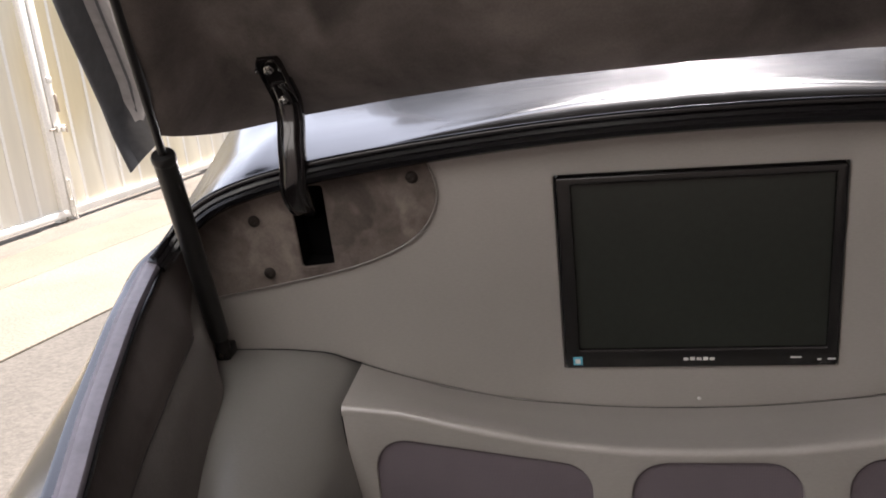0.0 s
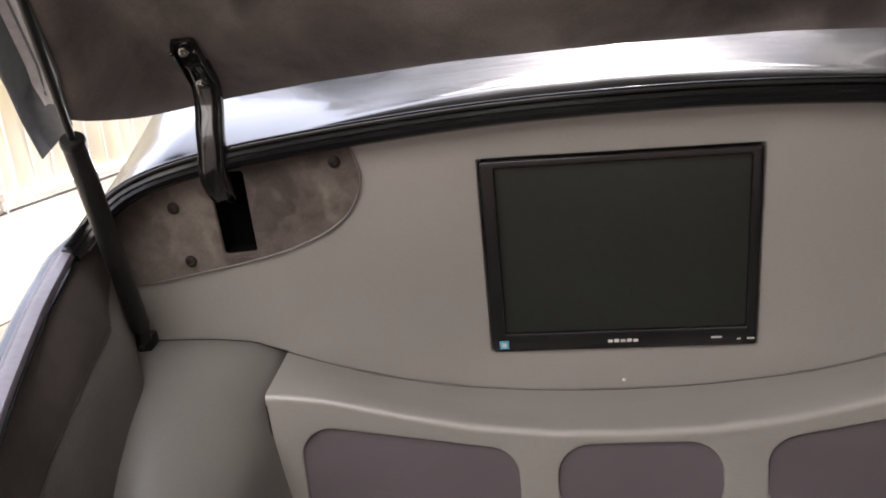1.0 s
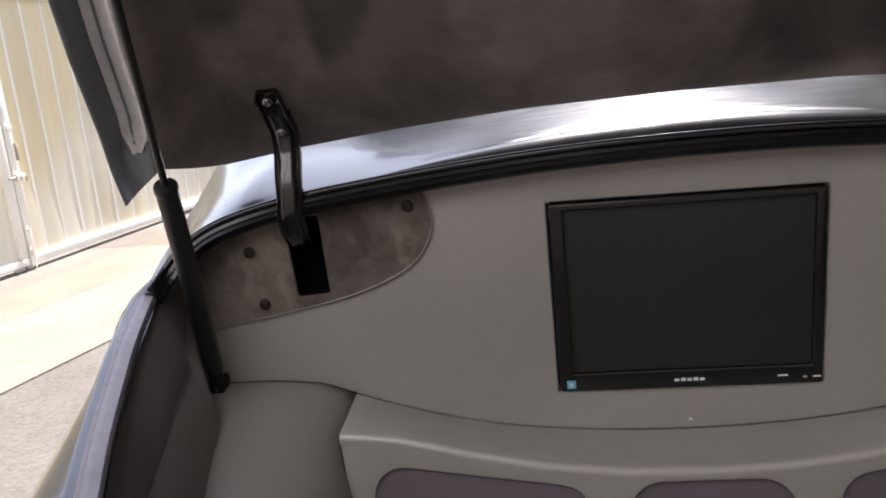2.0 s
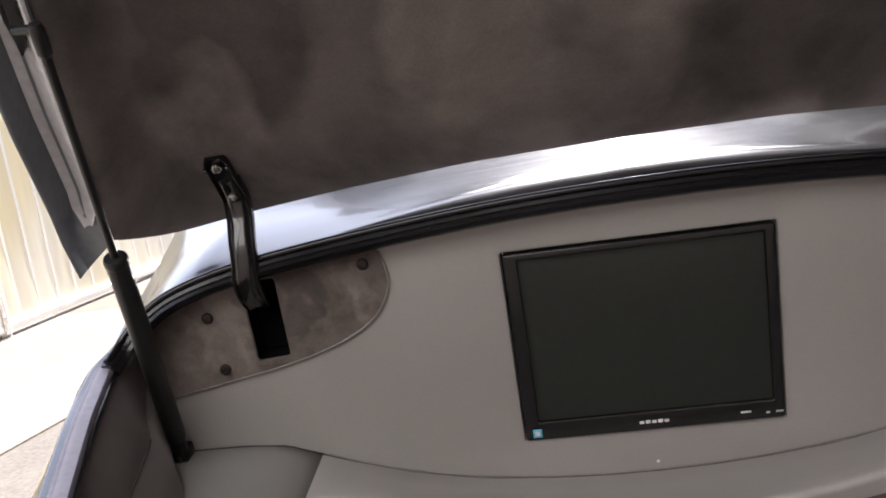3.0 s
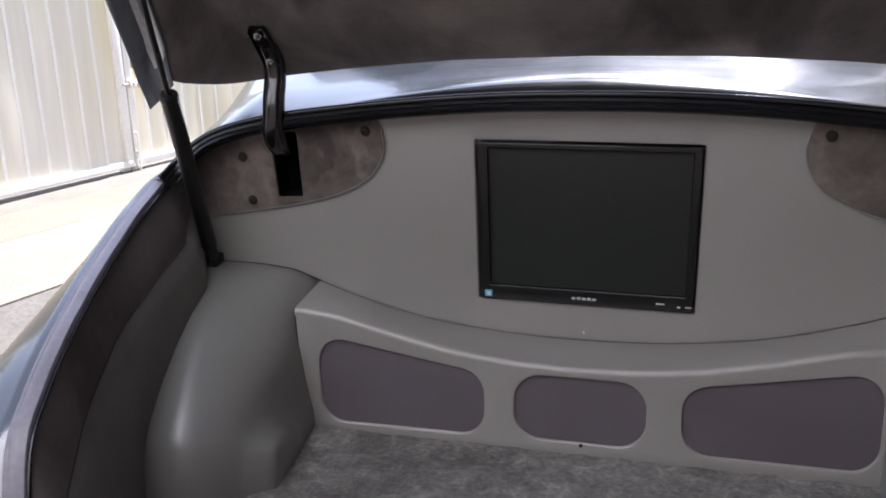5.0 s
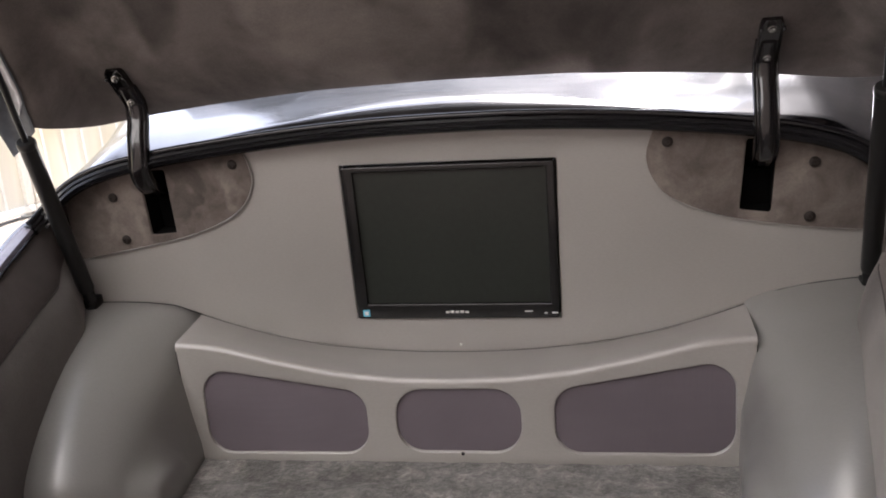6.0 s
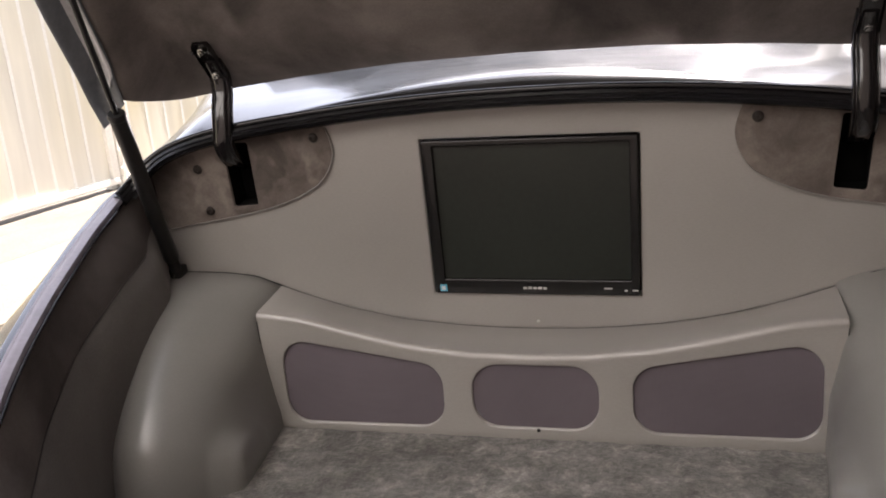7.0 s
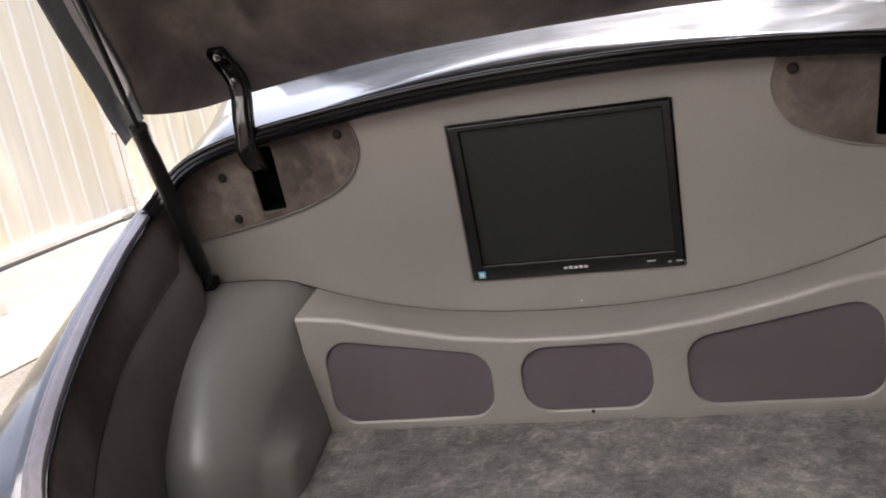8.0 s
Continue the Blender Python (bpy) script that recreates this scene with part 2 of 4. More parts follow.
def thing(name, label, category, group="", kind="", m=CAR):
    ob = tagged(new(name), label, category, group, kind)
    ob.empty_display_size = 0.05
    ob.matrix_world = m
    return ob


def lerp_table(table, x):
    xs, ys = zip(*table)
    return float(np.interp(abs(x), xs, ys))


def spline(points, steps):
    """A smooth line through the points."""
    p = [Vector(q) for q in points]
    p = [2 * p[0] - p[1], *p, 2 * p[-1] - p[-2]]
    out = []
    for a, b, c, d in zip(p, p[1:], p[2:], p[3:]):
        for k in range(steps):
            t = k / steps
            out.append(0.5 * (2 * b + (c - a) * t + (2 * a - 5 * b + 4 * c - d) * t * t + (3 * b - 3 * c + d - a) * t ** 3))
    return out + [p[-2]]


def fillet(corners, radius, steps=8):
    """A 2D loop with rounded corners."""
    out, n = [], len(corners)
    for k in range(n):
        p, a, b = (Vector(corners[j % n]) for j in (k, k - 1, k + 1))
        u, v = (a - p).normalized(), (b - p).normalized()
        half = u.angle(v) / 2
        d = radius / math.tan(half)
        s, e, c = p + u * d, p + v * d, p + (u + v).normalized() * (radius / math.sin(half))
        a0, a1 = math.atan2(*(s - c).yx), math.atan2(*(e - c).yx)
        sweep_angle = (a1 - a0 + math.pi) % (2 * math.pi) - math.pi
        out += [(c.x + radius * math.cos(a0 + sweep_angle * i / steps), c.y + radius * math.sin(a0 + sweep_angle * i / steps)) for i in range(steps + 1)]
    return out


def loft(bm, rows, close_rows=False, close_cols=False, caps=False):
    grid = [[bm.verts.new(p) for p in row] for row in rows]
    nr, nc = len(grid), len(grid[0])
    for i in range(nr if close_rows else nr - 1):
        for j in range(nc if close_cols else nc - 1):
            a, b = grid[i], grid[(i + 1) % nr]
            bm.faces.new((a[j], a[(j + 1) % nc], b[(j + 1) % nc], b[j]))
    if caps:
        bm.faces.new(grid[0])
        bm.faces.new(grid[-1][::-1])
    return grid


def sweep(bm, path, profile, side, caps=True):
    """A profile (across, out) carried along the path; side is the direction across."""
    path, side = [Vector(p) for p in path], Vector(side).normalized()
    rows = []
    for k, p in enumerate(path):
        t = (path[min(k + 1, len(path) - 1)] - path[max(k - 1, 0)]).normalized()
        s = (side - t * side.dot(t)).normalized()
        o = t.cross(s).normalized()
        rows.append([p + s * a + o * b for a, b in profile])
    loft(bm, rows, close_cols=True, caps=caps)


def round_profile(r, n=10):
    return [(r * math.cos(2 * math.pi * k / n), r * math.sin(2 * math.pi * k / n)) for k in range(n)]


def rod(bm, a, b, r1, r2=None, n=16):
    a, b = Vector(a), Vector(b)
    r2 = r1 if r2 is None else r2
    axis = (b - a).normalized()
    s = axis.orthogonal().normalized()
    o = axis.cross(s)
    loft(bm, [[p + (s * math.cos(2 * math.pi * k / n) + o * math.sin(2 * math.pi * k / n)) * r for k in range(n)] for p, r in ((a, r1), (b, r2))], close_cols=True, caps=True)


def turned(bm, centre, axis, profile, n=20):
    """A body of revolution: profile of (radius, height along the axis)."""
    c, axis = Vector(centre), Vector(axis).normalized()
    s = axis.orthogonal().normalized()
    o = axis.cross(s)
    loft(bm, [[c + axis * h + (s * math.cos(2 * math.pi * k / n) + o * math.sin(2 * math.pi * k / n)) * r for k in range(n)] for r, h in profile], close_cols=True, caps=True)


def block(bm, lo, hi, bevel=0.0, segments=2):
    made = bmesh.ops.create_cube(bm, size=1.0)["verts"]
    lo, hi = Vector(lo), Vector(hi)
    for v in made:
        v.co = Vector([lo[i] + (v.co[i] + 0.5) * (hi[i] - lo[i]) for i in range(3)])
    if bevel:
        edges = list({e for v in made for e in v.link_edges})
        bmesh.ops.bevel(bm, geom=edges, offset=bevel, segments=segments, affect="EDGES", profile=0.5)


def slab(bm, outer, holes, front, back, bevel=0.0):
    """A board in the x-z plane, with openings through it, between two depths y; bevel rounds its front edges."""
    edges = []
    for loop in (outer, *holes):
        vs = [bm.verts.new((x, front, z)) for x, z in loop]
        edges += [bm.edges.new((vs[k], vs[(k + 1) % len(vs)])) for k in range(len(vs))]
    fill = bmesh.ops.triangle_fill(bm, edges=edges, use_beauty=True, normal=(0, -1, 0))
    faces = [f for f in fill["geom"] if isinstance(f, bmesh.types.BMFace)]
    rim = [e for e in edges if e.is_valid]
    ext = bmesh.ops.extrude_face_region(bm, geom=faces, use_keep_orig=True)
    for v in ext["geom"]:
        if isinstance(v, bmesh.types.BMVert):
            v.co.y = back
    if bevel:
        bmesh.ops.bevel(bm, geom=rim, offset=bevel, segments=3, affect="EDGES", profile=0.5)


def ease(t):
    t = min(1.0, max(0.0, t))
    return t * t * (3 - 2 * t)


def mirrored(points):
    return [(-x, *rest) for x, *rest in points]


# ---- setting: ground and gate ----
# the gate runs a little askew to the car, and the paving a little more
GATE = Matrix.Translation((-4.801, 4.0, 0)) @ Matrix.Rotation(-math.asin(0.125), 4, "Z")
PAVING = Matrix.Translation((-4.801, 4.0, 0)) @ Matrix.Rotation(-math.asin(0.125) - 0.068, 4, "Z")


def ground_setting():
    bm = bmesh.new()
    block(bm, (-400, -400, -0.4), (400, 400, -0.012))
    tagged(part("ground", bm, ASPHALT, smooth=False), "pale grey pebbled asphalt yard", "ground", kind="structure")
    # poured strips along the gate, with open joints between the slabs
    strip = thing("pavement", "sunlit cream concrete apron in front of the gate", "pavement", kind="structure", m=PAVING)
    for x0, x1, top, mat in ((-0.60, 0.395, -0.006, DARKER_CONCRETE), (0.40, 1.095, 0.0, WORN), (1.10, 2.19, 0.0, CONCRETE)):
        y = -13.0
        while y < 22:
            bm = bmesh.new()
            block(bm, (x0, y, -0.3), (x1, y + 4.995, top), 0.006)
            part("slab", bm, mat, strip)
            y += 5.0
    bm = bmesh.new()
    loop = [(0.93, -1.005), (0.945, -0.965), (1.235, -1.165), (1.22, -1.205)]
    bm.faces.new([bm.verts.new((x, y, 0.004)) for x, y in loop])
    tagged(part("paint_mark", bm, RED_MARK, strip), "faded red chalk mark")


def light_walls():
    # unseen walls, added to bounce and block light and to show in the deck
    for name, lo, hi, mat, label in (
            ("bounce_wall", (-2.9, -2.2, 1.87), (-0.002, -1.95, 8.0), WHITE_RENDER, "added unseen white wall bouncing sunlight into the boot, dark below"),
            ("block_wall_southeast", (0.0, -2.2, -0.1), (1.8, -1.95, 5.0), RENDER_WALL, "added unseen brown wall that blocks light from its side"),
            ("reflected_wall", (-2.0, 12.0, -0.1), (5.0, 12.3, 9.0), GREY_RENDER, "added unseen grey wall for the deck to reflect"),
            ("block_wall_east", (1.5, -1.948, -0.1), (1.8, 3.5, 5.0), RENDER_WALL, "added unseen brown wall that blocks light from its side")):
        wall = thing(name, label, "wall", kind="structure", m=Matrix.Identity(4))
        bm = bmesh.new()
        block(bm, lo, hi, 0.01)
        part("render", bm, mat, wall)
        if name == "bounce_wall":
            # dark base keeps low bounce light off the bulkhead
            bm = bmesh.new()
            block(bm, (lo[0], lo[1], -0.1), (hi[0], hi[1] + 0.03, lo[2] - 0.002), 0.01)
            part("plinth", bm, RENDER_WALL, wall, "added dark brown base that cuts low bounce light")
        bm = bmesh.new()
        block(bm, (lo[0] - 0.05, lo[1] + (0.05 if name == "block_wall_east" else -0.05), hi[2] + 0.002), (hi[0] + 0.05, hi[1] + 0.05, hi[2] + 0.09), 0.01)
        part("coping", bm, CONCRETE, wall)


GATE_TOP = 2.20


def gate_leaf(y0, y1, first, step, label):
    """A leaf between y0 and y1 along the gate, with ribs every step from the first on."""
    gate = thing("metal_gate", label, "gate", "leaves of the yard gate", m=GATE)
    for name, z0, z1 in (("bottom_rail", 0.035, 0.098), ("top_rail", GATE_TOP, GATE_TOP + 0.08)):
        bm = bmesh.new()
        block(bm, (-0.03, y0, z0), (0.022, y1, z1), 0.004)
        part(name, bm, GATE_RIB, gate)
    for a in (y0, y1 - 0.085):
        bm = bmesh.new()
        block(bm, (-0.03, a, 0.10), (0.025, a + 0.085, GATE_TOP - 0.002), 0.006)
        part("stile", bm, GATE_RIB, gate)
    for a in (y0 + 0.004, y1 - 0.074):
        bm = bmesh.new()
        block(bm, (-0.10, a, -0.05), (-0.032, a + 0.07, GATE_TOP + 0.05), 0.004)
        part("gate_post", bm, GATE_RIB, gate)
    ribs = [first + step * k for k in range(80) if y0 + 0.13 < first + step * k < y1 - 0.13]
    lines = [y0 + 0.085, *ribs, y1 - 0.085]
    for k, (a, b) in enumerate(zip(lines, lines[1:])):
        bm = bmesh.new()
        rows = []
        for z in np.linspace(0.10, GATE_TOP - 0.002, 9):
            w = 0.003 * math.sin(z * 5 + k)
            rows.append([(-0.012 + w, a + 0.001, z), (-0.007 + w, (a + b) / 2, z), (-0.012 + w, b - 0.001, z)])
        loft(bm, rows)
        part("sheet", bm, GATE_SHEET, gate)
    for k, a in enumerate(ribs):
        bm = bmesh.new()
        path = [(-0.008, a + 0.0025 * math.sin(7 * z + k), z) for z in np.linspace(0.10, GATE_TOP - 0.002, 14)]
        sweep(bm, path, [(-0.016, 0.0), (-0.012, 0.018), (-0.006, 0.024), (0.006, 0.024), (0.012, 0.018), (0.016, 0.0)], (0, 1, 0))
        part("rib", bm, GATE_RIB, gate)
    return gate


def gate_setting():
    gate_leaf(-2.50, 1.222, -1.152 - 6 * 0.208, 0.208, "cream ribbed sheet-metal gate leaf, closed, sunlit")
    leaf_b = gate_leaf(1.238, 5.0, 1.487, 0.255, "cream ribbed sheet-metal gate leaf with latch and drop rod")
    gate_leaf(-9.0, -2.53, -8.8, 0.208, "cream ribbed sheet-metal fence run beside the gate")
    gate_leaf(5.03, 12.0, 5.25, 0.255, "cream ribbed sheet-metal fence run, far end")
    bm = bmesh.new()
    rod(bm, (0.045, 1.262, 0.002), (0.045, 1.262, 0.34), 0.009)
    rod(bm, (0.02, 1.262, 0.33), (0.045, 1.262, 0.33), 0.008)
    rod(bm, (0.02, 1.262, 0.16), (0.045, 1.262, 0.16), 0.012)
    part("drop_rod", bm, GATE_RIB, leaf_b, "painted steel drop rod")
    bm = bmesh.new()
    rod(bm, (0.042, 1.175, 0.765), (0.042, 1.365, 0.765), 0.009)
    rod(bm, (0.042, 1.36, 0.725), (0.042, 1.36, 0.785), 0.008)
    part("latch_bolt", bm, RUST, leaf_b, "rusty sliding bolt")
    for y in (1.262, 1.315):
        bm = bmesh.new()
        block(bm, (0.0255, y - 0.014, 0.735), (0.056, y + 0.014, 0.795), 0.003)
        part("bolt_guide", bm, GATE_RIB, leaf_b)
    bm = bmesh.new()
    block(bm, (0.0255, 1.306, 0.90), (0.045, 1.330, 1.045), 0.004)
    part("pull_handle", bm, RUST, leaf_b, "rusty pull handle")
    bm = bmesh.new()
    block(bm, (0.0255, 1.262, 1.14), (0.040, 1.318, 1.19), 0.004)
    part("lock_plate", bm, GATE_RIB, leaf_b)


# ---- the boot: lines shared by its parts ----
PANEL_LOW = [(0, 0.756), (0.07, 0.757), (0.14, 0.761), (0.25, 0.772), (0.355, 0.795), (0.43, 0.820), (0.49, 0.843), (0.53, 0.857), (0.59, 0.864), (0.72, 0.867)]
PANEL_TOP = [(0, 1.160), (0.1, 1.159), (0.186, 1.155), (0.28, 1.150), (0.345, 1.144), (0.44, 1.135), (0.5, 1.128), (0.56, 1.120), (0.61, 1.109), (0.66, 1.094), (0.70, 1.072)]
SHELF_EDGE = [(0, 0.768), (0.1, 0.771), (0.2, 0.782), (0.3, 0.803), (0.4, 0.828), (0.46, 0.835), (0.5, 0.837)]
# the edge of the opening, from the middle of its top round to the middle of the sill
RIM = [(0, -0.02, 1.172), (-0.1, -0.02, 1.171), (-0.2, -0.02, 1.167), (-0.3, -0.02, 1.160), (-0.4, -0.02, 1.151), (-0.5, -0.022, 1.140), (-0.58, -0.025, 1.126),
       (-0.64, -0.03, 1.108), (-0.68, -0.04, 1.085), (-0.703, -0.06, 1.062), (-0.714, -0.09, 1.046), (-0.701, -0.15, 1.038), (-0.682, -0.22, 1.032), (-0.658, -0.30, 1.022),
       (-0.626, -0.40, 1.010), (-0.597, -0.48, 1.000), (-0.574, -0.55, 0.986), (-0.553, -0.62, 0.962), (-0.530, -0.69, 0.925), (-0.494, -0.75, 0.845), (-0.41, -0.795, 0.765), (-0.22, -0.82, 0.728), (0, -0.825, 0.722)]
CORNER = 10


def panel_low(x):
    """Height of the bulkhead panel's lower edge: it climbs a little more on the right."""
    return lerp_table(PANEL_LOW, x) + 0.09 * max(0.0, x - 0.50)


def across(s, x):
    """Where x of the left-hand half (taken positive) lies on side s: the right half of the boot is a little narrower."""
    return s * (x - (0.026 * min(1.0, max(0.0, (x - 0.30) / 0.22)) if s > 0 else 0.0))


# height of the deck 0.3 m ahead of the bulkhead, and how it rises forwards, by the distance from the middle
DECK = [(0, 1.219), (0.3, 1.207), (0.5, 1.189), (0.6, 1.183), (0.66, 1.177), (0.70, 1.168), (0.74, 1.145), (0.77, 1.120), (0.79, 1.095), (0.82, 1.070), (0.87, 1.047), (0.92, 1.01), (1.0, 0.92), (1.05, 0.75)]
DECK_RISE = [(0, 0.09), (0.6, 0.09), (0.7, 0.25), (0.78, 0.45), (1.0, 0.5)]


def floor_height(y):
    return 0.62 - 0.1 * (y + 0.14)


def rim_frames():
    """Points of the whole rim with the outward direction and 0 at the deck, 1 at the flanks."""
    left = spline(RIM, 4)
    whole = left + [Vector((across(1, -p.x), p.y, p.z)) for p in left[-2:0:-1]]
    out = []
    n = len(whole)
    for k, p in enumerate(whole):
        t = whole[(k + 1) % n] - whole[k - 1]
        t.z = 0
        o = Vector((t.y, -t.x, 0)).normalized()
        if o.dot(Vector((p.x, p.y + 0.3, 0))) < 0:
            o = -o
        flank = min(1.0, max(0.0, (1.125 - p.z) / 0.11)) if p.y > -0.12 else 1.0
        out.append((p, o, flank * flank * (3 - 2 * flank)))
    return out


def body_profile(flank, x):
    """Out from the rim and up: a rolled lip on the deck, fullest in the middle, and a shoulder that falls away on the flanks."""
    r = 0.005 + 0.042 * max(0.0, 1 - (abs(x) / 0.43) ** 1.5)
    deck = [(0.006, -0.010), (0.006, 0.004)] + [(0.007 + r * (0.81 - math.cos(radians(d))), 0.012 + r * (math.sin(radians(d)) - 0.588)) for d in (36, 45, 54, 63, 72, 81)]
    a, h = deck[-1]
    deck += [(a + d, h + 0.10 * d) for d in (0.012, 0.03)] + [(0.10, 0.036), (0.16, 0.0445), (0.24, 0.056), (0.34, 0.066), (0.46, 0.072), (0.56, 0.06)]
    side = [(0, -0.03), (0, -0.002), (0.002, 0.001), (0.029, 0.002), (0.032, 0.0015), (0.035, 0.000), (0.039, -0.002), (0.044, -0.0045), (0.055, -0.010), (0.070, -0.018), (0.088, -0.030), (0.107, -0.047), (0.126, -0.072), (0.143, -0.11), (0.158, -0.25), (0.150, -0.60)]
    return [(a + (c - a) * flank, b + (d - b) * flank) for (a, b), (c, d) in zip(deck, side)]


def car_body():
    car = thing("car_body", "silver metallic painted rear body round the open boot", "car")
    bm = bmesh.new()
    rows = []
    for p, o, f in rim_frames():
        row = []
        for k, (a, b) in enumerate(body_profile(f, p.x)):
            if f > 0 and a > 0.033:
                a = 0.033 + (a - 0.033) * (1 + f * (float(np.interp(-p.y, (0.10, 0.18, 0.30, 0.45, 0.60), (0.15, 0.22, 0.50, 0.90, 1.25))) - 1))
            q = p + o * a + Vector((0, 0, b))
            ahead = min(1.0, max(0.0, (q.y + 0.10) / 0.12))
            w = ahead * ahead * (3 - 2 * ahead) * min(1.0, max(0.0, (k - 7) / 4))
            q.z += (lerp_table(DECK, q.x) + lerp_table(DECK_RISE, q.x) * (q.y - 0.3) - q.z) * w
            row.append(q)
        rows.append(row)
    loft(bm, rows, close_rows=True)
    shell = part("body_shell", bm, SILVER, car, "polished silver metallic paint", angle=60)
    # satin capping along the flanks of the opening
    for s in (-1, 1):
        bm = bmesh.new()
        loft(bm, [[p + o * a + Vector((0, 0, b)) for a, b in ((-0.0030, -0.014), (-0.0026, 0.001), (-0.0008, 0.0042), (0.008, 0.0052), (0.015, 0.0050), (0.0162, 0.0040), (0.0175, 0.0044), (0.0210, 0.0038), (0.0230, 0.0014))]
                  for p, o, f in rim_frames() if p.x * s > 0.3 and f > 0.75 and p.y > -0.77])
        part("rim_capping", bm, CAPPING, car, "satin purple-grey rim capping")
    # rubber weatherstrip with two lips along the top of the opening
    top = [q for q in spline(RIM[:CORNER + 1], 6)]
    line = ([Vector((across(1, -p.x), p.y, p.z)) for p in top[:0:-1]] + top)[::-1]
    for name, dy, dz, prof, label in (
            ("weatherstrip", -0.004, 0.0, [(-0.011, -0.016), (-0.0125, 0.004), (-0.009, 0.010), (-0.002, 0.0115), (0.002, 0.008), (0.005, 0.009), (0.009, 0.006), (0.010, -0.002), (0.008, -0.012)], "black rubber weatherstrip lip"),
            ("seal_bead", 0.001, 0.0125, round_profile(0.0056), "thin black rubber bead")):
        bm = bmesh.new()
        rows = []
        for k, p in enumerate(line):
            t = (line[min(k + 1, len(line) - 1)] - line[max(k - 1, 0)]).normalized()
            up = (Vector((0, 0, 1)) - t * t.z).normalized()
            back = t.cross(up).normalized()
            if back.y > 0:
                back = -back
            rows.append([p + Vector((0, dy, 0)) + up * (dz + a) + back * b for a, b in prof])
        loft(bm, rows, close_cols=True, caps=True)
        part(name, bm, RUBBER, car, label)
    # cabin ahead of the deck: back window, pillars and roof
    def cabin(y, w):
        rise = min(1.0, max(0.0, (y - 0.46) / 0.32))
        z = 1.245 + 0.25 * rise ** 0.8 + 0.05 * max(0.0, y - 1.0)
        return [(w * u, y - 0.10 * abs(u) ** 2.2, z - 0.055 * abs(u) ** 2.6) for u in np.linspace(-1, 1, 21)]
    bm = bmesh.new()
    loft(bm, [cabin(y, 0.52 - 0.10 * (y - 0.46)) for y in np.linspace(0.52, 0.76, 12)])
    part("back_window", bm, GLASS, car, "dark tinted curved back window", angle=80)
    bm = bmesh.new()
    loft(bm, [[Vector(p) + Vector((0, 0, -0.004)) for p in cabin(y, 0.66 - 0.12 * (y - 0.40))] for y in (0.40, 0.44, 0.48, 0.515)])
    loft(bm, [cabin(y, 0.62) for y in (0.77, 0.82, 0.95, 1.1, 1.3, 1.55)])
    for sgn in (-1, 1):
        rows = []
        for y in np.linspace(0.515, 0.77, 10):
            e = cabin(y, 0.52 - 0.10 * (y - 0.46))[-1 if sgn > 0 else 0]
            rows.append([(e[0], e[1], e[2] + 0.002), (e[0] + sgn * 0.05, e[1] + 0.0, e[2] - 0.012), (e[0] + sgn * 0.12, e[1] + 0.03, e[2] - 0.07), (e[0] + sgn * 0.17, e[1] + 0.06, e[2] - 0.22), (e[0] + sgn * 0.19, e[1] + 0.08, 1.02)])
        loft(bm, rows)
    part("roof_panel", bm, ROOF_PAINT, car, "silver metallic roof and pillars", angle=60)
    # wheels under the arches carry the car
    for s in (-1, 1):
        bm = bmesh.new()
        turned(bm, (s * 0.60, 0.05, 0.335), (s, 0, 0), [(0.20, 0), (0.30, 0.0), (0.325, 0.03), (0.335, 0.06), (0.335, 0.14), (0.325, 0.17), (0.30, 0.2), (0.20, 0.2)], 36)
        wheel = part("wheel", bm, TYRE, car, "black rubber tyre")
        bm = bmesh.new()
        turned(bm, (s * 0.62, 0.05, 0.335), (s, 0, 0), [(0.05, 0.0), (0.195, 0.02), (0.205, 0.16), (0.15, 0.165), (0.06, 0.14)], 28)
        part("wheel_rim", bm, CHROME, wheel, "bare steel rim")
    return car


MONITOR, MONITOR_TILT = Vector((0.0003, 0, 0.9624)), radians(0.8)
# corners of the slots for the lid hinges, left and right
SLOTS = {-1: [(-0.4945, 1.0010), (-0.543, 0.9985), (-0.544, 1.118), (-0.4938, 1.118)], 1: [(0.468, 1.0033), (0.5160, 0.9965), (0.5225, 1.118), (0.4763, 1.118)]}


def grown(loop, by):
    """A four-cornered loop pushed outwards."""
    cx, cz = sum(p[0] for p in loop) / 4, sum(p[1] for p in loop) / 4
    return [(x + math.copysign(by, x - cx), z + math.copysign(by, z - cz)) for x, z in loop]


